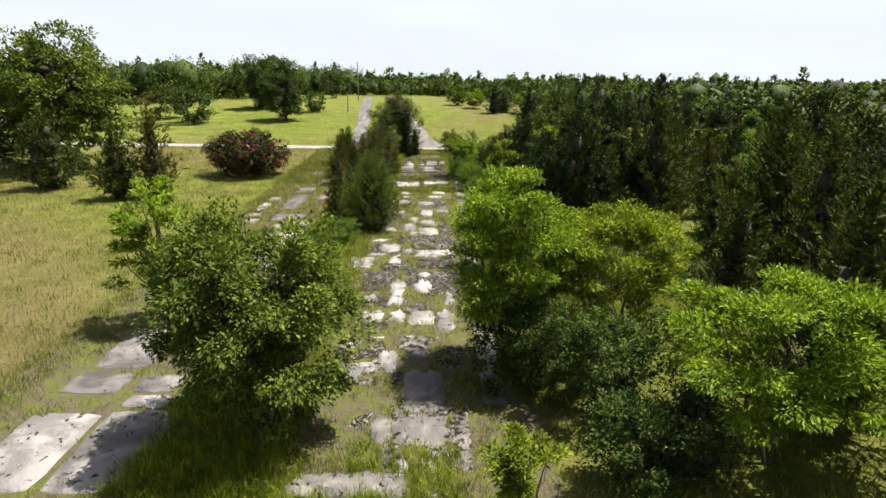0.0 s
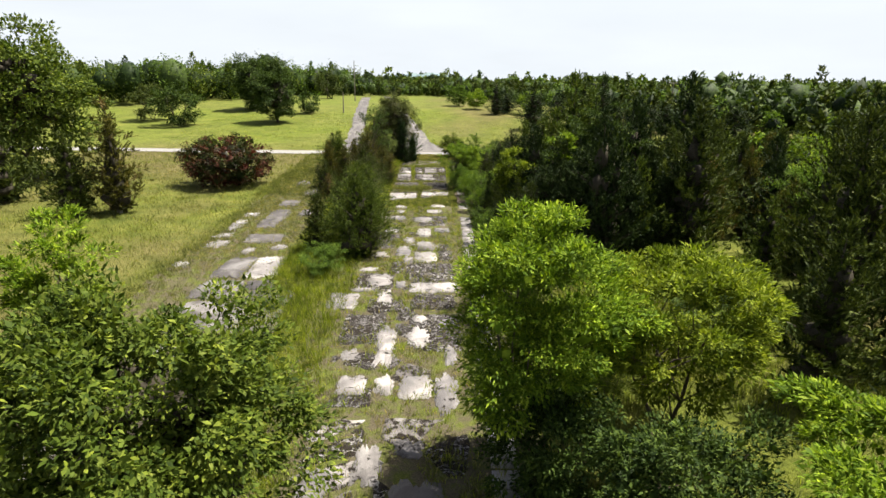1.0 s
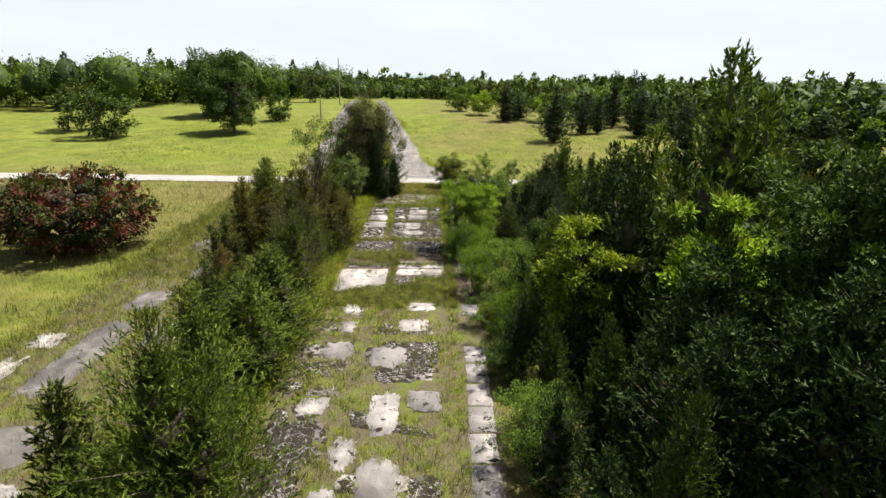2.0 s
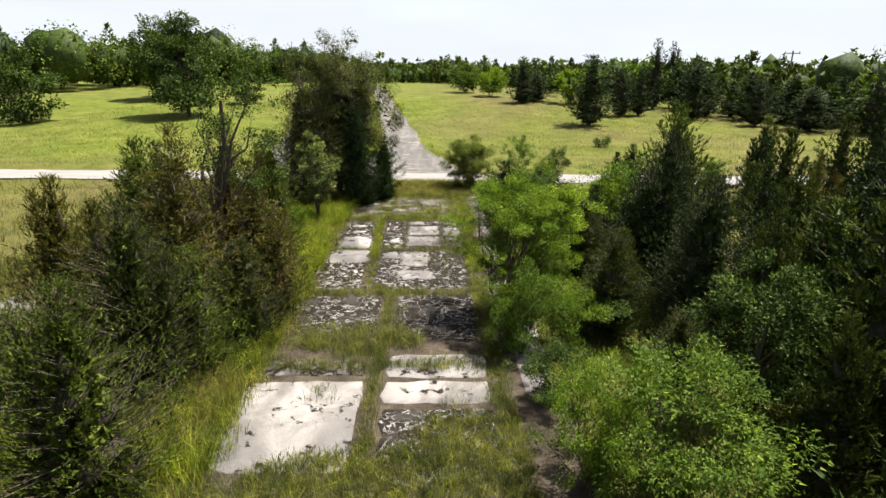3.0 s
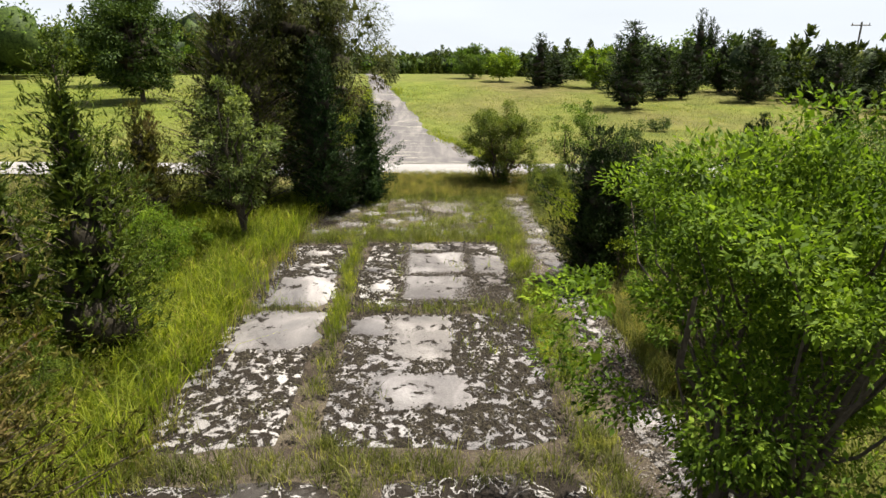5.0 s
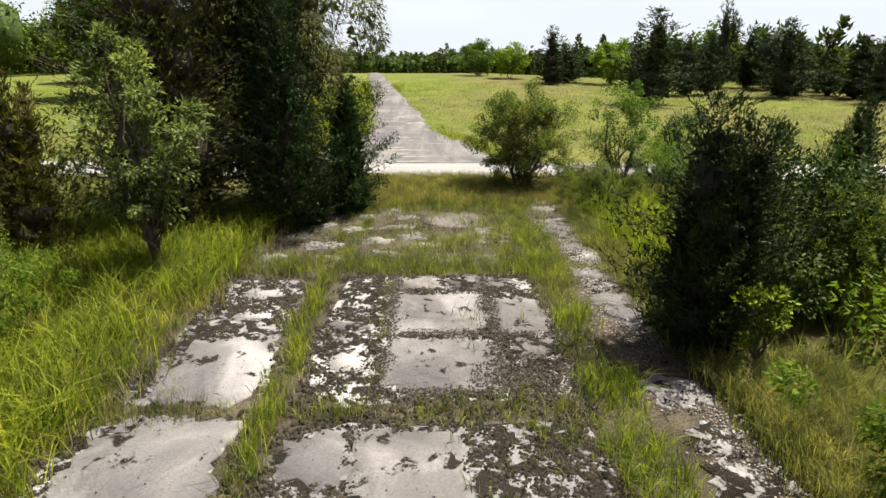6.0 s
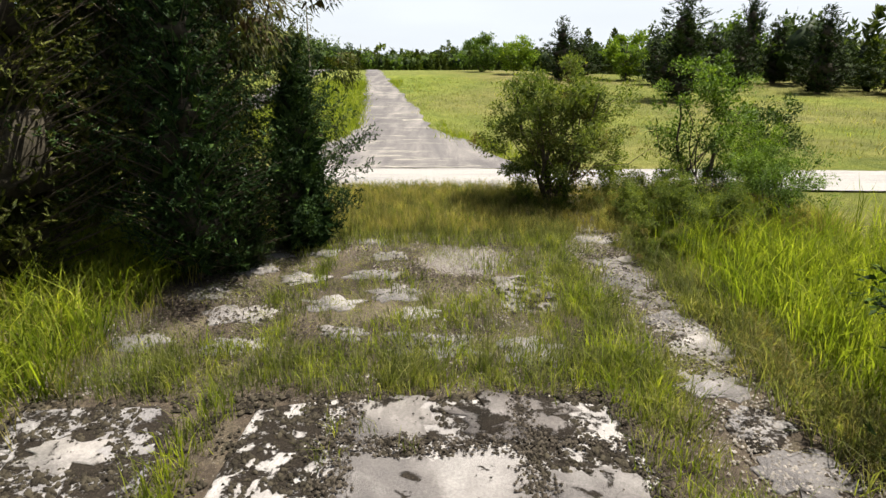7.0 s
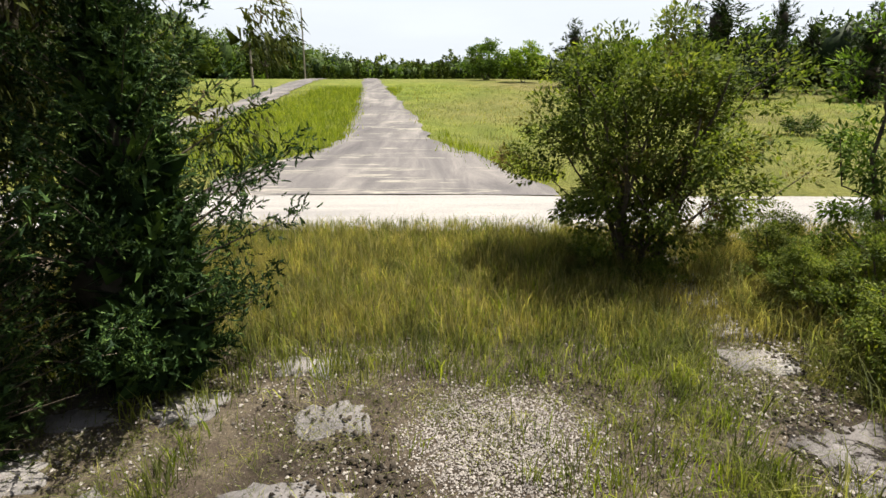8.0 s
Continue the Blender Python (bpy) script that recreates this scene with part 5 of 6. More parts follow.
# ---------------------------------------------------------------- where the old paving still lies bare
# bare patches of paving: x0, x1, y0, y1, kind, lift
BARE_SLABS = [
    (-2.97, -1.58, 56.50, 58.25, "w", 0.05), (-3.11, -1.56, 54.55, 56.20, "w", 0.05), (-0.11, 1.45, 58.33, 59.98, "c", 0.048), (-0.09, 1.53, 56.75, 58.24, "c", 0.048), (1.55, 2.39, 58.32, 59.75, "c", 0.046),
    (-0.24, 0.93, 54.15, 55.98, "c", 0.05), (-1.01, -0.31, 55.10, 55.90, "w", 0.046), (-0.35, 1.10, 52.70, 53.70, "w", 0.05), (-0.16, 0.76, 60.12, 60.80, "c", 0.044), (0.87, 2.00, 60.15, 60.85, "m", 0.044), (-2.77, -2.12, 59.75, 60.20, "w", 0.044),
    (-0.99, -0.44, 58.50, 58.80, "w", 0.044), (-0.83, -0.34, 57.30, 57.80, "w", 0.044), (-2.67, -2.02, 58.90, 59.15, "w", 0.044), (1.64, 2.35, 57.60, 58.20, "m", 0.044),
]
# remains among the grit
BARE_REMAINS = [
    (-1.10, -0.36, 62.95, 63.50, "w", 0.020), (-2.37, -1.53, 62.60, 63.20, "w", 0.020), (1.55, 2.45, 62.90, 64.30, "m", 0.020), (-0.66, 0.07, 64.20, 64.65, "w", 0.020), (-2.76, -1.92, 64.40, 65.00, "w", 0.020),
    (-3.14, -2.50, 61.90, 62.30, "w", 0.020), (-0.25, 0.49, 63.30, 63.90, "w", 0.020), (-1.72, -0.98, 64.00, 64.50, "w", 0.020), (0.17, 0.70, 62.70, 63.10, "w", 0.020), (-2.33, -1.80, 65.20, 65.50, "w", 0.020), (-0.34, 0.18, 65.10, 65.60, "w", 0.020), (1.45, 2.20, 61.50, 62.10, "w", 0.020), (-0.75, -0.13, 66.00, 66.40, "w", 0.020),
    (-0.79, -0.15, 62.10, 62.50, "w", 0.020), (-2.08, -1.33, 61.75, 62.20, "w", 0.020), (0.17, 1.13, 61.60, 62.30, "w", 0.020), (-2.89, -2.36, 63.40, 63.90, "w", 0.020), (-1.59, -0.97, 65.30, 65.80, "w", 0.020),
]
BARE = BARE_SLABS + BARE_REMAINS
# further back: tone and x0, x1, y0, y1
EARLY_NEAR = (
    ("c", [(-0.60, 1.12, -0.85, 0.80), (-3.40, -0.05, -3.15, -2.15), (-2.95, -2.05, 3.0, 4.5), (-1.55, -0.70, 3.85, 5.75), (-0.40, 0.55, 5.0, 5.8)]),
    ("g", [(-1.32, -0.70, -0.80, 0.72), (-0.40, 1.18, 0.95, 3.90), (-0.28, 0.92, 26.5, 28.7), (-1.0, -0.30, 23.6, 25.2)]),
    ("w", [(-2.75, -1.65, 8.6, 9.9), (-1.32, -0.60, 8.6, 9.95), (-0.40, 0.80, 8.3, 9.9), (0.85, 1.70, 7.4, 9.9), (-1.55, -0.75, 10.8, 14.15), (-0.30, 0.58, 12.3, 14.2), (-2.9, -2.3, 11.2, 12.2), (-0.1, 0.5, 15.0, 15.8), (1.3, 1.8, 10.8, 12.4)]),
)
EARLY_FAR = (
    ("w", [(-4.40, -2.95, 16.5, 18.75), (-2.72, -1.50, 19.9, 21.7), (-1.18, -0.62, 19.4, 20.6), (-1.98, -1.25, 17.4, 19.0), (-3.5, -2.4, 18.9, 19.5), (-1.48, -0.55, 25.35, 27.5), (-0.28, 1.08, 24.0, 26.2), (-1.15, -0.40, 28.1, 29.7), (-3.4, -2.4, 22.2, 23.0)]),
    ("w", [(-0.32, 2.08, 18.8, 20.35), (-0.20, 0.78, 29.8, 32.3), (1.0, 2.1, 31.2, 32.5), (-2.5, -1.3, 34.8, 36.3), (-0.6, 0.8, 34.2, 35.8), (-2.6, -1.6, 31.0, 32.0), (-2.2, -1.5, 37.2, 38.4), (0.3, 1.6, 37.4, 38.6), (-2.9, -2.1, 25.0, 26.2), (-2.4, -1.6, 39.2, 40.4), (0.6, 1.9, 39.6, 40.6)]),
)
EARLY = EARLY_NEAR + EARLY_FAR
# moss-crusted slabs with pale cracks
CRUSTED = [(-0.75, 2.08, 20.55, 23.95), (-0.30, 2.02, 16.5, 18.65), (-2.40, -0.62, 16.1, 17.9), (-3.4, -1.3, 19.3, 21.9), (-1.75, -0.85, 22.0, 24.2), (-3.3, -1.3, 12.6, 15.9), (1.15, 2.1, 24.2, 28.0), (-3.3, -1.7, 26.5, 30.6), (-0.25, 2.1, 12.0, 15.9), (-0.3, 2.1, 32.9, 36.4)]
# the second carriageway: whole slabs, then worn ones
LEFT_WHOLE = [
    (-14.4, -11.0, -8.6, -3.1, "c"), (-10.8, -7.2, -8.6, -3.1, "c"), (-12.70, -10.35, -2.95, 1.0, "w"), (-10.15, -7.80, -2.95, 1.1, "c"),
    (-12.75, -10.55, 2.2, 3.75, "g"), (-10.20, -8.65, 2.25, 3.55, "c"), (-10.0, -8.5, 1.25, 2.15, "w"), (-12.6, -10.3, 4.0, 7.9, "g"),
]
LEFT_WORN = (
    ("g", [(-11.75, -9.35, 17.75, 20.6), (-9.30, -7.70, 19.1, 20.6), (-8.75, -6.45, 16.95, 19.1), (-8.9, -6.3, 13.6, 16.8), (-11.5, -9.0, 13.8, 17.5), (-11.75, -9.95, 21.0, 24.9), (-12.1, -9.4, 28.1, 30.4), (-11.5, -10.75, 25.3, 27.1)]),
    ("w", [(-9.85, -8.10, 21.05, 25.05), (-14.2, -12.9, 26.9, 28.7), (-14.6, -13.3, 29.3, 30.6), (-14.4, -13.5, 31.1, 35.0), (-14.7, -13.7, 22.8, 23.9), (-9.75, -8.85, 26.45, 27.6), (-14.4, -13.3, 35.6, 37.0), (-12.0, -10.4, 9.4, 13.4), (-9.9, -7.6, 9.4, 13.2)]),
    ("g", [(-12.5, -10.9, 32.2, 38.5), (-12.6, -11.0, 39.6, 42.0), (-11.5, -10.2, 44.3, 47.6), (-12.0, -9.9, 53.4, 58.6), (-10.2, -8.9, 36.0, 38.4), (-13.2, -11.8, 48.6, 51.4), (-10.1, -7.6, 4.2, 8.9)]),
)


def on_paving(x, y, groups, inset=0.12):
    """Whether a place lies well inside one of the bare pieces."""
    inside = np.zeros(len(x), bool)
    for piece in groups:
        x0, x1, y0, y1 = piece[:4]
        inside |= (x > x0 + inset) & (x < x1 - inset) & (y > y0 + inset) & (y < y1 - inset)
    return inside


EARLY_PIECES = [piece for _, patches in EARLY for piece in patches]
LEFT_PIECES = LEFT_WHOLE + [piece for _, patches in LEFT_WORN for piece in patches]

JOINTS = [-22.0, -17.1, -12.2, -7.3, -2.4, 2.5, 7.4, 12.3, 17.2, 22.1, 27.0, 31.8, 36.7, 41.6, 46.4, 51.4, 56.3, 61.1, 66.0, 71.0]


def joint_near(y):
    d = np.min(np.abs(np.asarray(y)[:, None] - np.array(JOINTS)[None]), axis=1)
    return d


def lane_joint(y):
    """Where the long joint between the two lanes runs; it steps sideways for two slab rows."""
    return np.interp(y, (40.6, 41.6, 46, 51.5, 52.2, 55.3, 60.0, 64), (-1.05, -0.4, -0.4, -0.36, -1.25, -1.27, -1.46, -1.1))


def road_weeds(x, y):
    """Grass stands in the joints, along the edges and in spreading patches."""
    far = y > 51.7
    ragged = soft_noise(x, y, 0.6, 60)
    cross = np.clip(1 - joint_near(y) / np.where(far, 0.12 + 0.3 * ragged, 0.22 + 0.5 * soft_noise(x, y, 1.2, 61)), 0, 1)
    lane = np.clip(1 - np.abs(x - lane_joint(y)) / np.where(far, 0.16 + 0.12 * ragged, 0.2), 0, 1) * 1.5 * (0.35 + 0.65 * (soft_noise(x * 0, y, 0.8, 59) > 0.3))
    second = np.where(far, np.clip(1 - np.abs(x + 0.21) / 0.09, 0, 1) * (soft_noise(x, y, 0.5, 58) > 0.55), 0)
    edge = np.clip(1 - np.abs(x - 2.74) / 0.42, 0, 1) * 1.4
    patch = np.clip((soft_noise(x, y, 1.5, 62) - np.where(y > 44, 0.56, 0.50)) * 5, 0, 1) * np.where(y > 44, np.where(far, 0.05, 0.3), 1.0)
    corner = np.where(far, np.clip((x - 0.9) / 0.6, 0, 1) * np.clip(1 - np.abs(y - 55.9) / 0.8, 0, 1) * (0.3 + 0.7 * ragged), 0)
    beyond = np.clip((y - 60.85) / 0.25, 0, 1) * np.where(y < 62.0, 1.0, 0.06 + 0.75 * (soft_noise(x, y, 0.8, 63) > 0.6) + 0.5 * np.clip((y - 66) / 1.5, 0, 1)) * np.where((x < -1.6) & (y > 62) & (y < 66), 0.15, 1)
    left = np.clip((-3.2 - x) / 0.4, 0, 1) * 0.9
    lower = np.interp(y, (10, 32, 42, 42.1), (0.42, 0.48, 0.5, 0.0)) * (0.25 + 0.75 * (soft_noise(x, y, 1.1, 46) > 0.42))
    weeds = np.clip(np.maximum.reduce([cross, lane, second, edge, patch, corner, beyond, left, lower]), 0, 1)
    return weeds * np.where(on_paving(x, y, EARLY_PIECES, 0.1), 0.03, 1.0) * np.where(on_paving(x, y, CRUSTED, 0.2), 0.25, 1.0)


def left_weeds(x, y):
    cross = np.clip(1 - joint_near(y + 1.2) / 0.22, 0, 1) * 0.8
    lane = np.clip(1 - np.abs(x + 11.05) / 0.22, 0, 1)
    patch = np.clip((soft_noise(x, y, 1.8, 72) - np.where(y > 24, 0.36, 0.5)) * 5, 0, 1) * 0.95
    far = np.clip((y - 10) / 12, 0, 1) * 0.45 + 0.15 + np.clip((y - 24) / 8, 0, 1) * 0.25
    return np.clip(np.maximum.reduce([cross, lane, patch, far]), 0, 1) * np.where(on_paving(x, y, LEFT_PIECES, 0.15), 0.04, 1.0)


def field_keep(x, y):
    road = ((x > -14.2) & (x < -7.6) & (y < 56)) | ((x > -4.3) & (x < 4.2))
    return np.where(road, 0.0, 0.25 + 0.75 * soft_noise(x, y, 3.0, 81))


def lay(name, n, x0, x1, y0, y1, per, spread, h, w, mat, label, seed, keep=None, lean=0.35):
    p, s = tufts(n, x0, x1, y0, y1, per, spread, seed, keep)
    if len(p):
        grass(name, p, h * s, w * np.sqrt(s), mat, label, seed + 500, lean)


lay("grass", 14000, -4.3, 3.0, 40, 52, 9, 0.06, 0.30, 0.011, GRASS_DRY, "half-dry grass growing in the joints of old paving", 301, road_weeds, 0.45)
lay("grass", 9500, -4.3, 3.1, 51.7, 71.6, 9, 0.06, 0.27, 0.009, GRASS_DRY, "half-dry grass in tufts along the joints of old paving", 341, road_weeds, 0.42)
lay("grass", 2800, -4.3, 3.1, 51.7, 66.0, 9, 0.06, 0.30, 0.009, GRASS_BRIGHT, "green grass in tufts along the joints of old paving", 302, road_weeds, 0.45)
lay("grass", 380, -3.0, 2.9, 60.9, 61.6, 10, 0.06, 0.42, 0.009, GRASS_DRY, "tall half-dry grass along a slab joint", 346, lambda x, y: 1.0 * (soft_noise(x, y, 0.45, 54) > 0.45), 0.5)
lay("grass", 200, -1.75, -1.1, 54.5, 60.8, 10, 0.05, 0.46, 0.009, GRASS_BRIGHT, "tall green grass along the lane joint", 347, lambda x, y: np.clip(1.3 - np.abs(x - lane_joint(y)) / 0.14, 0, 1), 0.35)
lay("grass", 420, 2.45, 3.1, 53.5, 64, 10, 0.06, 0.44, 0.010, GRASS_BRIGHT, "tall green grass along the carriageway edge", 348, lambda x, y: 1.0 * (soft_noise(x, y, 0.7, 52) > 0.55), 0.55)
lay("grass", 520, 2.6, 3.35, 59, 68, 9, 0.07, 0.34, 0.009, GRASS_DRY, "half-dry grass beside the broken walk", 351, lambda x, y: 1.0 * (soft_noise(x, y, 0.6, 50) > 0.42) * np.clip((3.2 + np.clip(y - 60, 0, 8) * 0.1 - x) / 0.2, 0, 1), 0.6)
lay("grass", 700, 3.75, 4.9, 59.5, 69, 9, 0.07, 0.42, 0.009, GRASS_STRAW, "straw-coloured grass leaning over the broken walk", 352, lambda x, y: 1.0 * (soft_noise(x, y, 0.6, 49) > 0.4) * np.clip((x - 4.0 - np.clip(y - 60, 0, 8) * 0.08) / 0.2, 0, 1), 0.7)
lay("grass", 1700, 4.0, 5.6, 53.2, 57.0, 9, 0.07, 0.48, 0.009, GRASS_STRAW, "straw-coloured grass beside the broken walk", 342, lambda x, y: np.clip((x - 4.1) / 0.3, 0, 1) * 0.8, 0.4)
lay("grass", 1900, 4.0, 5.8, 53.2, 57.2, 9, 0.07, 0.5, 0.010, GRASS_DRY, "half-dry grass beside the broken walk", 343, lambda x, y: np.clip((x - 4.05) / 0.3, 0, 1), 0.4)
lay("grass", 4200, -46, -13.8, -4, 66, 6, 0.22, 0.30, 0.026, GRASS_STRAW, "straw-coloured grass beside the old slabs", 344, lambda x, y: 0.25 + 0.75 * (soft_noise(x, y, 3.0, 57) > 0.42), 0.5)
lay("grass", 5000, -14.4, -7.6, 22, 60, 6, 0.14, 0.30, 0.024, GRASS_STRAW, "straw-coloured grass over old slabs", 345, left_weeds, 0.5)
lay("grass", 8500, -4.3, 3.0, -20, 44, 6, 0.09, 0.32, 0.024, GRASS_DRY, "half-dry grass over broken paving", 303, road_weeds, 0.45)
lay("grass", 4200, -4.3, 3.0, -20, 44, 6, 0.08, 0.26, 0.020, GRASS_STRAW, "straw-coloured grass over broken paving", 355, road_weeds, 0.5)
lay("grass", 5000, -4.3, 3.0, -20, 44, 6, 0.09, 0.34, 0.022, GRASS_BRIGHT, "green grass over broken paving", 304, road_weeds, 0.45)
lay("grass", 6400, -4.2, 9.0, 66.6, 70.9, 9, 0.08, 0.42, 0.007, GRASS_STRAW, "straw-coloured seeding grass by the crossing road", 305, None, 0.3)
lay("grass", 1700, -4.2, 3.2, 66.0, 70.9, 9, 0.08, 0.32, 0.010, GRASS_DRY, "half-dry grass by the crossing road", 306, None, 0.3)
lay("grass", 700, -4.2, 3.2, 66.8, 70.9, 9, 0.09, 0.34, 0.011, GRASS_BRIGHT, "green grass by the crossing road", 321, lambda x, y: soft_noise(x, y, 1.1, 70), 0.35)
lay("grass", 17000, -3.9, 4.9, 60.9, 68.0, 6, 0.07, 0.12, 0.006, GRASS_DRY, "short worn half-dry grass on gritty ground", 349, lambda x, y: 0.15 + 0.85 * (soft_noise(x, y, 0.5, 51) > 0.5), 0.9)
lay("dead_grass", 26000, -4.4, 4.9, 46, 69, 5, 0.10, 0.07, 0.008, STRAW_LITTER, "flattened dead grass and straw litter", 322, lambda x, y: np.clip(road_weeds(x, y) + 0.25 + np.clip((y - 61) / 2, 0, 0.6), 0, 1), 2.2)
lay("grass", 620, -2.9, 0.8, 46.7, 48.7, 12, 0.10, 0.5, 0.013, GRASS_DRY, "tall tuft of half-dry grass across the paving", 323, lambda x, y: np.clip(1.5 - ((x + 1.0) / 1.6) ** 2 - ((y - 47.7) / 0.75) ** 2, 0, 1) * (0.3 + 0.7 * (soft_noise(x, y, 0.5, 83) > 0.4)), 0.55)
lay("grass", 420, -5.8, -3.5, 42.2, 46.8, 12, 0.12, 0.75, 0.014, GRASS_STRAW, "mound of straw-coloured grass at the paving's edge", 324, lambda x, y: np.clip(1.5 - ((x + 4.6) / 0.9) ** 2 - ((y - 44.5) / 2.0) ** 2, 0, 1), 0.5)
lay("grass", 2600, -8.4, 1.5, -7.0, -0.6, 9, 0.12, 0.55, 0.020, GRASS_BRIGHT, "bright green grass over the old paving", 325, lambda x, y: np.clip(1.3 - np.abs(y + 3.4) / 2.2, 0, 1) * ~on_paving(x, y, EARLY_PIECES + LEFT_PIECES, 0.1), 0.4)
lay("grass", 3200, 4.2, 11.5, 58.6, 67.4, 10, 0.09, 0.95, 0.016, GRASS_BRIGHT, "tall bright green grass beside the walk", 307, lambda x, y: np.clip((x - 4.3 - np.clip((63 - y) * 0.1, 0, 1)) / 0.5, 0, 1) * (0.4 + 0.6 * soft_noise(x, y, 1.0, 64)) * np.clip((66.0 - y) / 1.0, 0.15, 1), 0.38)
lay("grass", 900, 3.9, 4.6, 57, 69, 9, 0.08, 0.5, 0.009, GRASS_DRY, "half-dry grass leaning over the broken walk", 353, lambda x, y: np.clip((x - 3.95) / 0.25, 0, 1) * (0.3 + 0.7 * (soft_noise(x, y, 0.5, 41) > 0.4)), 0.7)
lay("grass", 500, 3.95, 5.3, 50, 64, 9, 0.08, 0.40, 0.012, GRASS_DRY, "half-dry grass along the broken walk", 308, None, 0.5)
lay("grass", 6200, -8.0, -2.9, 38, 66, 9, 0.09, 0.82, 0.017, GRASS_BRIGHT, "tall green grass in the middle strip", 309, lambda x, y: np.clip((-3.1 - x) / 0.4, 0, 1) * (0.25 + 0.75 * (soft_noise(x, y, 0.7, 53) > 0.38)), 0.58)
lay("grass", 1600, -8.0, -3.0, 38, 66, 9, 0.10, 0.62, 0.014, GRASS_STRAW, "straw-coloured grass in the middle strip", 310, None, 0.45)
lay("grass", 6500, -8.2, -3.6, -14, 40, 7, 0.12, 0.62, 0.030, GRASS_BRIGHT, "tall green grass in the middle strip", 311, lambda x, y: 0.45 + 0.55 * soft_noise(x, y, 2.2, 65), 0.4)
lay("grass", 1800, -8.2, -3.6, -14, 40, 7, 0.12, 0.5, 0.030, GRASS_DRY, "half-dry grass in the middle strip", 312, None, 0.4)
lay("grass", 2600, -15.6, -13.5, -14, 60, 6, 0.14, 0.36, 0.028, GRASS_DRY, "half-dry grass over the edge of old slabs", 330, lambda x, y: np.clip((-13.6 - x + 0.9 * soft_noise(x, y, 1.6, 84)) / 0.8, 0, 1), 0.45)
lay("grass", 2200, -8.4, -7.0, -14, 60, 6, 0.14, 0.42, 0.028, GRASS_BRIGHT, "green grass over the edge of old slabs", 331, lambda x, y: ~on_paving(x, y, LEFT_PIECES, 0.2) * np.clip((x + 8.5 + 0.7 * soft_noise(x, y, 1.6, 85)) / 0.8, 0, 1), 0.45)
lay("grass", 15000, -14.8, -6.8, -14, 60, 6, 0.10, 0.30, 0.026, GRASS_DRY, "half-dry grass in the joints of old slabs", 313, left_weeds, 0.45)
lay("grass", 6500, -46, -13.6, -12, 72, 5, 0.24, 0.34, 0.030, GRASS_BRIGHT, "green meadow grass", 314, field_keep, 0.4)
lay("grass", 9000, -46, -13.6, -12, 72, 5, 0.25, 0.40, 0.036, GRASS_DRY, "half-dry meadow grass", 315, field_keep, 0.4)
lay("grass", 3600, -44, -14, -8, 70, 5, 0.3, 0.32, 0.030, GRASS_STRAW, "straw-coloured meadow grass", 329, lambda x, y: np.clip(soft_noise(x, y, 7, 82) * 2.4 - 0.7, 0, 1) * field_keep(x, y), 0.45)
lay("grass", 3000, -16, -7.0, 44, 72, 6, 0.18, 0.5, 0.035, GRASS_DRY, "half-dry meadow grass", 316, None, 0.4)


def off_hill_roads(x, y):
    return np.where((np.abs(x - np.interp(y, HILL_ROAD_Y, HILL_ROAD_X)) < np.interp(y, HILL_ROAD_Y, HILL_ROAD_HALF) - 0.15) | (np.abs(x + 13.2 + 0.085 * (y - 100)) < 1.1), 0.0, 1.0)


lay("grass", 9000, -44, 44, 76, 130, 4, 0.3, 0.26, 0.034, GRASS_DRY, "half-dry grass of the rising meadow", 317, lambda x, y: off_hill_roads(x, y) * (0.3 + 0.7 * soft_noise(x, y, 4, 66)), 0.5)
lay("grass", 5000, -44, 44, 76, 130, 4, 0.3, 0.28, 0.034, GRASS_STRAW, "straw-coloured grass of the rising meadow", 318, lambda x, y: off_hill_roads(x, y) * np.clip(soft_noise(x, y, 6, 67) * 1.6 - 0.4, 0, 1), 0.5)
lay("grass", 6500, -44, 30, 76, 130, 4, 0.3, 0.28, 0.034, GRASS_BRIGHT, "fresh green grass of the rising meadow", 354, lambda x, y: off_hill_roads(x, y) * np.clip(soft_noise(x, y, 8, 40) * 1.6 - 0.3, 0, 1) * np.where(x < 0, 1.0, 0.2), 0.5)
lay("grass", 5200, -11.5, -3.0, 77, 125, 5, 0.22, 0.58, 0.034, GRASS_BRIGHT, "bright green grass between the carriageways", 326, lambda x, y: off_hill_roads(x, y) * (0.4 + 0.6 * soft_noise(x, y, 3, 68)), 0.45)
lay("grass", 1500, 1.0, 6.5, 76, 92, 6, 0.2, 0.45, 0.028, GRASS_BRIGHT, "yellow-green grass along the climbing carriageway", 327, lambda x, y: np.clip(1 - np.abs(x - np.interp(y, HILL_ROAD_Y, HILL_ROAD_X) - np.interp(y, HILL_ROAD_Y, HILL_ROAD_HALF) - 0.2) / 0.9, 0, 1), 0.45)
lay("grass", 3400, -9.5, 0, 79, 125, 6, 0.15, 0.36, 0.028, GRASS_BRIGHT, "green grass creeping over the asphalt edge", 350, lambda x, y: np.clip(1 - np.abs(x - np.interp(y, HILL_ROAD_Y, HILL_ROAD_X) + np.interp(y, HILL_ROAD_Y, HILL_ROAD_HALF) + 0.1) / 0.6, 0, 1), 0.5)
lay("dead_grass", 3600, -4.3, 3.0, -12, 50, 5, 0.12, 0.10, 0.022, STRAW_LITTER, "flattened dead grass and straw litter", 328, lambda x, y: (0.35 + 0.65 * soft_noise(x, y, 1.2, 78)) * ~on_paving(x, y, EARLY_PIECES, 0.1), 2.0)
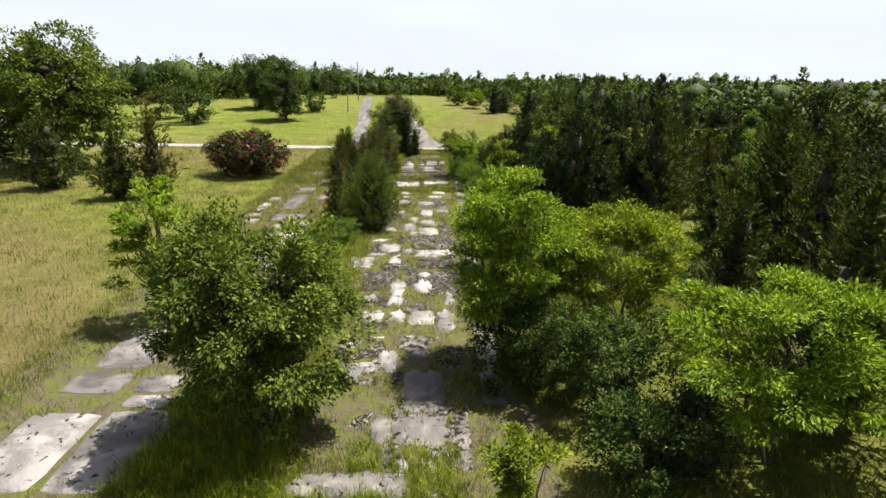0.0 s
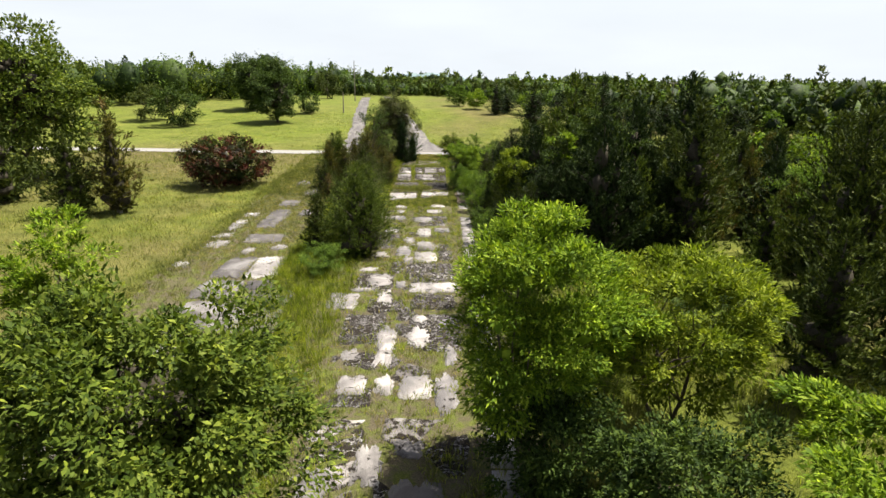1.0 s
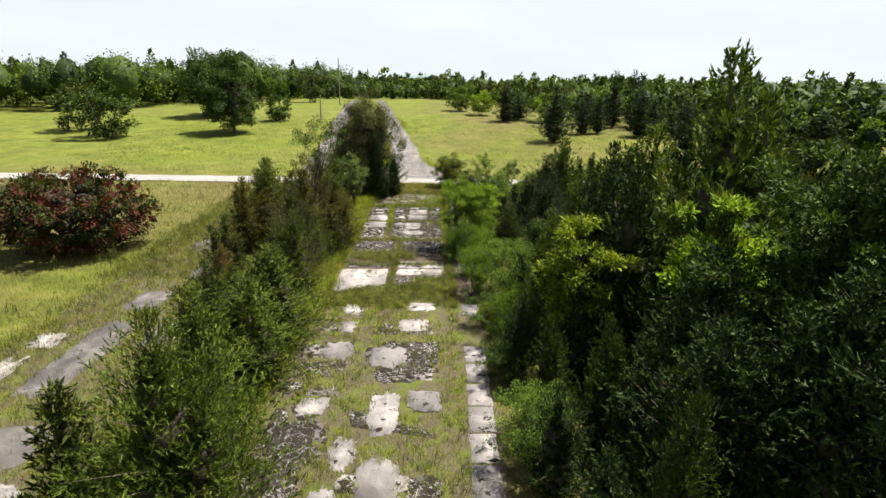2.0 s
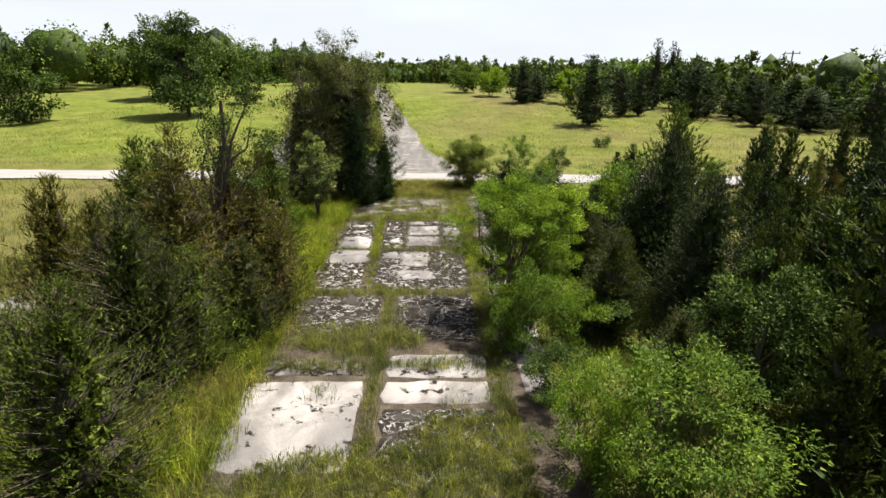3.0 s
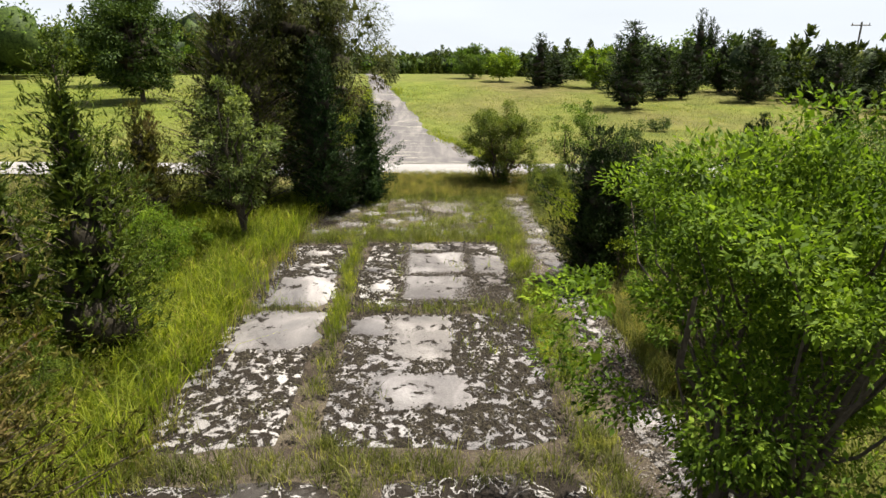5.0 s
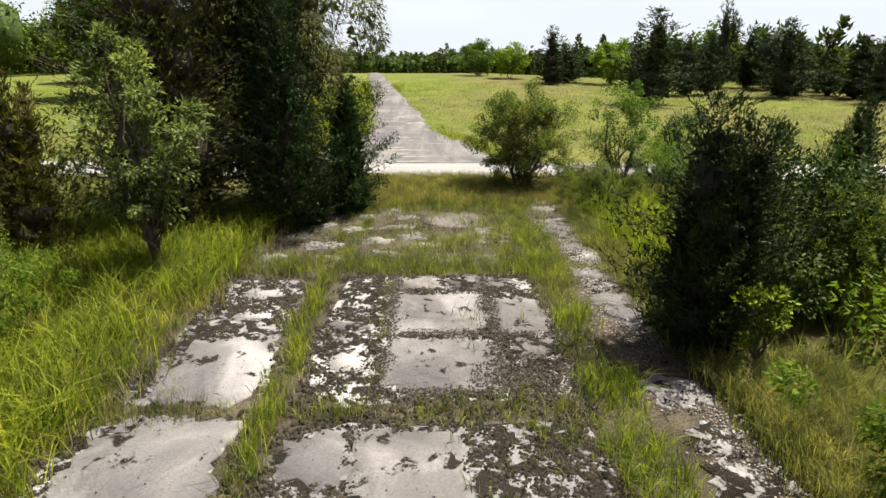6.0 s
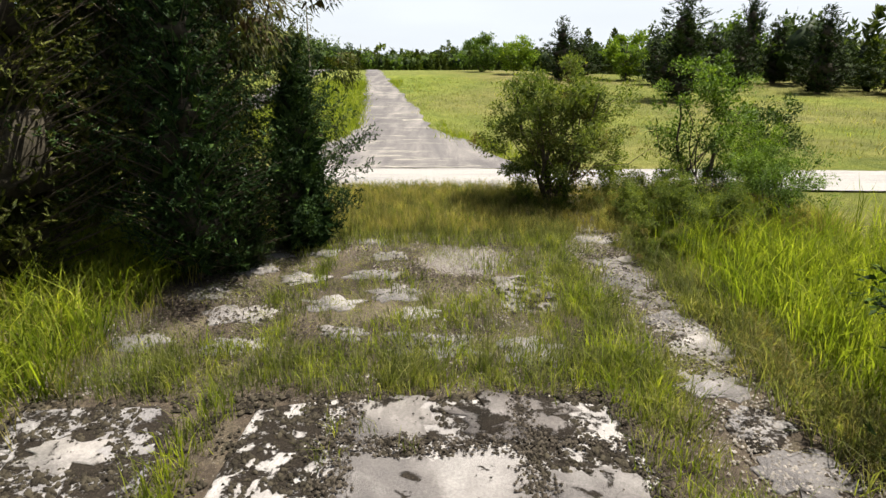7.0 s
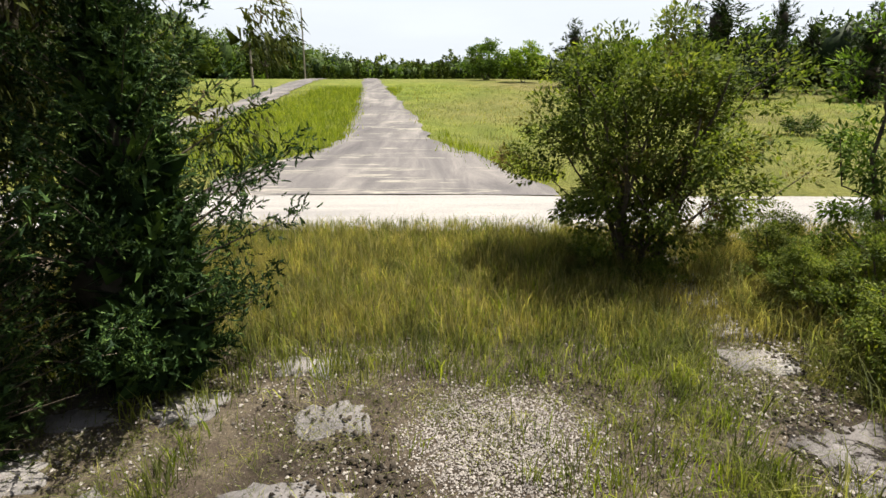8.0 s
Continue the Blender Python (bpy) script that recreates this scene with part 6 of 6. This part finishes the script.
lay("grass", 5200, 4.0, 16, -14, 58, 7, 0.16, 0.55, 0.032, GRASS_DRY, "half-dry grass at the foot of the wood", 319, lambda x, y: 0.3 + 0.7 * soft_noise(x, y, 2.0, 68), 0.4)
lay("grass", 2600, 4.0, 16, -14, 58, 7, 0.16, 0.6, 0.032, GRASS_BRIGHT, "green grass at the foot of the wood", 320, lambda x, y: soft_noise(x, y, 2.0, 69), 0.4)

lay("grass", 3600, 4.0, 18, 8, 21, 7, 0.14, 0.5, 0.026, GRASS_DRY, "half-dry grass of a sunny clearing by the wood", 361, lambda x, y: 0.3 + 0.7 * soft_noise(x, y, 2.0, 45), 0.4)
lay("grass", 3000, 4.0, 18, 8, 21, 7, 0.14, 0.5, 0.026, GRASS_BRIGHT, "green grass of a sunny clearing by the wood", 362, lambda x, y: soft_noise(x, y, 1.6, 44), 0.4)

# ---------------------------------------------------------------- old paving, piece by piece
def clip_half(poly, p, n):
    """Keeps the side of a convex polygon where (q - p) . n <= 0."""
    out = []
    for a, b in zip(poly, poly[1:] + poly[:1]):
        da, db = (a - p).dot(n), (b - p).dot(n)
        if da <= 0:
            out.append(a)
        if (da < 0 < db) or (db < 0 < da):
            out.append(a.lerp(b, da / (da - db)))
    return out


def shards(x0, x1, y0, y1, count, r):
    """Splits a slab into angular pieces with open cracks between them."""
    seeds = [Vector((r.uniform(x0, x1), r.uniform(y0, y1))) for _ in range(count)]
    box = [Vector((x0, y0)), Vector((x1, y0)), Vector((x1, y1)), Vector((x0, y1))]
    out = []
    for s in seeds:
        poly = list(box)
        for o in seeds:
            if o is not s:
                poly = clip_half(poly, (s + o) / 2, (o - s).normalized())
                if len(poly) < 3:
                    break
        if len(poly) >= 3:
            out.append(poly)
    return out


def slab_mesh(poly, r, thick, gap, rough):
    """One broken slab: ragged outline, worn upper edge, sides down into the soil. About its own middle."""
    c = sum(poly, Vector((0, 0))) / len(poly)
    ring = []
    for a, b in zip(poly, poly[1:] + poly[:1]):
        k = max(1, min(5, int((b - a).length / 0.3)))
        for i in range(k):
            p = a.lerp(b, i / k)
            d = p - c
            wear = 1 - gap / max(d.length, 0.1) - (0.10 * r.uniform(0.3, 1.0) if i == 0 and rough > 0.02 else 0)
            swell = 1.6 * rough * (float(soft_noise(p.x * 1.0, p.y * 1.0, 0.55, 91)) - 0.5) * 2
            q = d * max(0.2, wear + swell / max(d.length, 0.2)) + Vector((r.normal(0, rough * 0.6), r.normal(0, rough * 0.6)))
            ring.append(q)
    n = len(ring)
    v = [(q.x * 0.985, q.y * 0.985, thick + r.normal(0, 0.0015)) for q in ring] + [(q.x, q.y, thick * 0.55) for q in ring] + [(q.x * 1.01, q.y * 1.01, -0.08) for q in ring]
    loops, sizes = list(range(n)), [n]
    for base in (0, n):
        for i in range(n):
            j = (i + 1) % n
            loops += [base + i, base + n + i, base + n + j, base + j]
            sizes.append(4)
    return raw_mesh("slab", np.array(v), loops, sizes), c


KINDS = {"g": SLAB_GREY, "p": SLAB_PATCHY, "c": SLAB_CLEAN, "m": SLAB_MID, "d": SLAB_MOSSY, "w": SLAB_WALK}


def lay_slab(parent, poly, kind, r, gap=0.05, rough=0.018, thick=0.032):
    mesh, c = slab_mesh(poly, r, thick * r.uniform(0.9, 1.1), gap, rough)
    ob = link_object("slab", mesh, KINDS[kind], parent)
    tilt = 0.4 if c.y < 46 else 0.05
    rise = math.degrees(math.atan2(gz(c.x, c.y + 1) - gz(c.x, c.y - 1), 2))
    ob.matrix_basis = pose(c.x, c.y, gz(c.x, c.y), rise + r.normal(0, tilt), r.normal(0, tilt), 0)


def rect(x0, x1, y0, y1):
    return [Vector((x0, y0)), Vector((x1, y0)), Vector((x1, y1)), Vector((x0, y1))]


r = np.random.default_rng(5)
carriageway = new("broken_carriageway")
tagged(carriageway, "broken concrete carriageway of cracked mossy slabs with grassy joints", "pavement", kind="structure")
# whole slabs and large remains that stand out, each by its place: x0, x1, y0, y1, kind
STAND_OUT = [
    (-3.54, -0.65, 42.20, 45.70, "w"), (-3.54, -0.65, 45.90, 46.70, "m"), (-0.18, 2.48, 44.60, 45.60, "w"), (-0.16, 2.45, 41.80, 44.40, "d"), (-0.18, 2.48, 45.75, 47.00, "w"),
    (-3.63, -0.61, 48.40, 51.20, "d"), (-0.15, 2.54, 47.90, 51.30, "d"), (-4.72, -3.89, 42.60, 47.00, "d"),
    (-3.35, -1.52, 51.80, 56.20, "p"), (-1.07, 2.43, 51.80, 56.15, "p"), (-3.28, -1.64, 56.50, 60.75, "p"), (-1.15, 2.51, 56.50, 60.85, "p"),
]
for x0, x1, y0, y1, kind in STAND_OUT:
    lay_slab(carriageway, rect(x0, x1, y0, y1), kind, r, 0.03, 0.045, 0.026)


def remnant(x0, x1, y0, y1, r, square=4.0, ragged=0.10):
    """The outline of a bare patch of paving between moss and grit: a worn rounded rectangle."""
    cx, cy = (x0 + x1) / 2, (y0 + y1) / 2
    n = int(np.clip((x1 - x0 + y1 - y0) * 20, 24, 96))
    seed = int(r.integers(1, 9999))
    out = []
    for k in range(n):
        t = 2 * math.pi * k / n
        c, s = math.cos(t), math.sin(t)
        q = (abs(c) ** square + abs(s) ** square) ** (-1 / square)
        w = 1 + ragged * (float(soft_noise(c * 2 + 5, s * 2 + 5, 0.7, seed)) - 0.5) * 1.8 + ragged * (float(soft_noise(c * 2 + 5, s * 2 + 5, 0.16, seed + 1)) - 0.5) * 1.3 + ragged * r.uniform(-0.25, 0.25)
        out.append(Vector((cx + (x1 - x0) / 2 * c * q * w, cy + (y1 - y0) / 2 * s * q * w)))
    return out


for x0, x1, y0, y1, kind, lift in BARE:
    small = min(x1 - x0, y1 - y0) < 0.75
    lay_slab(carriageway, remnant(x0, x1, y0, y1, r, 2.4 if small else 5.0, 0.42 if small else 0.17), kind, r, 0.0, 0.004, 0.040 if lift > 0.03 else 0.026)
# the same further back, where grass has taken more of it
for tone, patches in EARLY:
    for x0, x1, y0, y1 in patches:
        small = min(x1 - x0, y1 - y0) < 0.9
        lay_slab(carriageway, remnant(x0, x1, y0, y1, r, 2.8 if small else 4.5, 0.30 if small else 0.17), tone, r, 0.0, 0.008, 0.044)
for x0, x1, y0, y1 in CRUSTED:
    lay_slab(carriageway, rect(x0, x1, y0, y1), "d", r, 0.04, 0.06, 0.030)
# mossy slabs under and between them
for k, (y0, y1) in enumerate(zip(JOINTS, JOINTS[1:])):
    if y0 > 41 or y0 < -15:
        continue
    for x0, x1 in ((-3.4, -1.25), (-0.95, 2.0)):
        for poly in shards(x0, x1, y0 + 0.25, y1 - 0.25, int(r.integers(4, 7)), r):
            if r.uniform() < 0.35:
                continue
            lay_slab(carriageway, poly, r.choice(["m", "d", "m", "d"]), r, 0.14, 0.04, 0.016)

slab_road = new("slab_carriageway")
tagged(slab_road, "old concrete carriageway of large grey stained slabs", "pavement", kind="structure")
for x0, x1, y0, y1, kind in LEFT_WHOLE:
    lay_slab(slab_road, rect(x0, x1, y0, y1), kind, r, 0.03, 0.05, 0.04)
for kind, patches in LEFT_WORN:
    for x0, x1, y0, y1 in patches:
        small = min(x1 - x0, y1 - y0) < 1.4
        lay_slab(slab_road, remnant(x0, x1, y0, y1, r, 2.8 if small else 6.0, 0.3 if small else 0.12), kind, r, 0.0, 0.012, 0.04)

walk_way = new("footway")
tagged(walk_way, "narrow broken concrete footway beside the carriageway", "pavement", kind="structure")
for k in range(46):
    y0 = 1.5 + 1.5 * k
    x0 = float(np.interp(y0, (0, 20, 32, 48, 56, 60, 63, 66, 70), (2.45, 2.68, 3.02, 3.35, 3.25, 3.28, 3.32, 3.3, 3.7)))
    if r.uniform() < (0.12 if y0 > 34 else 0.04):
        continue
    if 33 < y0 < 46 and r.uniform() < 0.7:
        continue
    if y0 < 50:
        lay_slab(walk_way, rect(x0, x0 + 0.85, y0 + 0.02, y0 + 1.46), "w", r, 0.02, 0.015)
        continue
    # from here on only worn remains lie in the grit
    for k in range(2):
        wide, long = r.uniform(0.55, 0.8), r.uniform(0.5, 0.85)
        left = x0 + r.uniform(0, 0.8 - wide)
        near = y0 + 0.75 * k + r.uniform(0, 0.1)
        if r.uniform() < 0.8:
            lay_slab(walk_way, remnant(left, left + wide, near, near + long, r, 2.8, 0.42), r.choice(["m", "w", "p"]), r, 0.0, 0.008, 0.03)


# ---------------------------------------------------------------- loose grit and stones
def stones(name, places, size, mat, label, seed):
    """Many small angular stones lying on the ground, in one mesh."""
    r = np.random.default_rng(seed)
    n = len(places)
    p = np.array([(1, 0, 0), (-0.5, 0.87, 0), (-0.5, -0.87, 0), (0.1, 0.05, 0.8), (0.3, 0.4, 0.35), (-0.5, 0.0, 0.4)])
    f = np.array([(0, 4, 3), (0, 1, 4), (1, 3, 4), (1, 5, 3), (1, 2, 5), (2, 3, 5), (2, 0, 3)])
    ang = r.uniform(0, 6.28, n)
    s = size * r.uniform(0.4, 1.3, n) ** 1.6
    q = p[None] * r.uniform(0.7, 1.3, (n, 6, 3))
    x = (q[:, :, 0] * np.cos(ang)[:, None] - q[:, :, 1] * np.sin(ang)[:, None]) * s[:, None] + places[:, 0:1]
    y = (q[:, :, 0] * np.sin(ang)[:, None] + q[:, :, 1] * np.cos(ang)[:, None]) * s[:, None] + places[:, 1:2]
    z = q[:, :, 2] * s[:, None] + places[:, 2:3]
    v = np.stack([x, y, z], 2).reshape(-1, 3)
    loops = (np.arange(n)[:, None, None] * 6 + f[None]).ravel()
    return tagged(link_object(name, raw_mesh(name, v, loops, np.full(n * 7, 3)), mat), label, "stones", kind="stuff")


def strewn(n, x0, x1, y0, y1, seed, keep, z=0.012):
    r = np.random.default_rng(seed)
    x, y = r.uniform(x0, x1, n), r.uniform(y0, y1, n)
    ok = r.uniform(0, 1, n) < keep(x, y)
    return np.stack([x[ok], y[ok], ground_z(x[ok], y[ok]) + z], 1)


def stone_material(name, a, b):
    m, nt, nodes, links, p = material(name)
    geo = nodes.new("ShaderNodeNewGeometry")
    links.new(ramp(nt, geo.outputs["Random Per Island"], [(0.0, a), (1.0, b)]), p.inputs["Base Color"])
    p.inputs["Roughness"].default_value = 0.95
    return m


GRIT_DARK = stone_material("dark_grit", (0.010, 0.008, 0.006), (0.065, 0.054, 0.042))
GRAVEL_PALE = stone_material("crushed_concrete", (0.13, 0.115, 0.105), (0.27, 0.245, 0.225))
GRIT_PALE = stone_material("pale_grit", (0.07, 0.060, 0.052), (0.26, 0.235, 0.21))
stones("grit", strewn(15000, -4.0, 3.0, 60.8, 67, 401, lambda x, y: np.clip((soft_noise(x, y, 0.9, 75) - 0.42) * 4, 0, 1) * (((x - 1.2) / 0.8) ** 2 + ((y - 65.1) / 0.8) ** 2 > 1.0), 0.04), 0.020, GRIT_DARK, "dark grit and crumbled moss on the paving", 401)
stones("grit", strewn(34000, -4.0, 4.2, 60.8, 68, 402, lambda x, y: np.clip((soft_noise(x, y, 0.6, 76) - 0.4) * 4, 0, 1) * 0.8, 0.02), 0.013, GRIT_PALE, "pale crumbled concrete grit", 402)
stones("grit", strewn(26000, 2.9, 4.5, 50, 69, 409, lambda x, y: np.clip(1.3 - np.abs(x - 3.65) / 0.6, 0, 1) * np.clip((soft_noise(x, y, 0.5, 43) - 0.3) * 3, 0, 1), 0.03), 0.015, GRIT_PALE, "pale crumbled grit on the broken walk", 409)
stones("grit", strewn(9000, 2.9, 4.5, 50, 69, 410, lambda x, y: np.clip(1.3 - np.abs(x - 3.75) / 0.6, 0, 1) * (soft_noise(x, y, 0.4, 42) > 0.55), 0.03), 0.022, GRIT_DARK, "dark crumbled moss on the broken walk", 410)
stones("gravel", strewn(30000, 0.2, 2.2, 63.9, 66.2, 403, lambda x, y: np.clip(1.2 - ((x - 1.2) / 0.8) ** 2 - ((y - 65.1) / 0.8) ** 2, 0, 1), 0.018), 0.0095, GRAVEL_PALE, "patch of pale crushed concrete gravel", 403)


def slab_seams(x, y):
    """Crumbled grit gathers along the edges of the large slabs and in a fan over one corner."""
    d = np.minimum.reduce([np.abs(x + 0.13), np.abs(x - 1.5) + 0.02, np.abs(y - 58.28), np.abs(y - 60.05), np.abs(x - 2.45), np.abs(y - 56.65)])
    seam = np.clip(1 - d / (0.08 + 0.2 * soft_noise(x, y, 0.5, 79)), 0, 1) * (y < 60.9)
    fan = np.clip(1.3 - ((x - 1.9) / 0.8) ** 2 - ((y - 57.05) / 0.62) ** 2, 0, 1)
    return np.maximum(seam, fan)


stones("grit", strewn(34000, -0.4, 2.6, 56.2, 60.9, 405, slab_seams, 0.05), 0.016, GRIT_DARK, "dark crumbled grit along the slab edges", 405)
stones("grit", strewn(5000, -3.0, 2.4, 52.0, 61.0, 406, lambda x, y: 0.12 + 0.4 * (soft_noise(x, y, 0.8, 80) > 0.6), 0.05), 0.010, GRIT_DARK, "scattered dark grit on the slabs", 406)


def moss_beds(x, y):
    """Moss cushions crowd on the covered parts of the slabs, away from the bare patches."""
    bare = on_paving(x, y, BARE, 0.06)
    lobes = soft_noise(x, y, 0.22, 56) * 0.6 + soft_noise(x, y, 0.09, 55) * 0.4
    return np.where(bare, 0.0, np.clip((lobes - 0.44) * 9, 0, 1))


MOSS = stone_material("dry_dark_moss", (0.010, 0.008, 0.006), (0.046, 0.039, 0.027))
stones("moss", strewn(20000, -3.6, 2.5, 47.9, 51.3, 408, lambda x, y: np.clip((soft_noise(x, y, 0.25, 48) * 0.6 + soft_noise(x, y, 0.1, 47) * 0.4 - 0.60) * 8, 0, 1) * (np.abs(x + 0.37) > 0.24), 0.03), 0.016, MOSS, "dry dark moss cushions crusting old paving", 408)
stones("moss", strewn(46000, -3.3, 2.5, 51.9, 60.9, 407, moss_beds, 0.03), 0.026, MOSS, "dry dark moss cushions spread over old paving", 407)


# ---------------------------------------------------------------- lumps of white concrete by the crossing road
def rock(x, y, size, seed):
    r = np.random.default_rng(seed)
    bm = bmesh.new()
    bmesh.ops.create_icosphere(bm, subdivisions=2, radius=1.0)
    for v in bm.verts:
        v.co *= 0.75 + 0.45 * noise.noise(v.co * 1.3 + Vector((seed, 0, 0))) + r.uniform(-0.06, 0.06)
        v.co.z *= 0.6
    mesh = bpy.data.meshes.new("rock")
    bm.to_mesh(mesh)
    bm.free()
    ob = link_object("rock", mesh, SLAB_WALK)
    ob.matrix_basis = Matrix.LocRotScale((x, y, gz(x, y) + size * 0.2), Euler((0, 0, r.uniform(0, 6))), (size, size * 0.8, size * 0.8))
    tagged(ob, "pale lump of broken concrete in the grass", "rock", "concrete lumps by the road")


for k, (x, y, s) in enumerate([(4.5, 70.6, 0.26), (5.0, 70.9, 0.34), (5.6, 70.5, 0.22), (6.3, 70.8, 0.30), (4.1, 70.9, 0.18), (7.1, 70.5, 0.24)]):
    rock(x, y, s, k + 1)
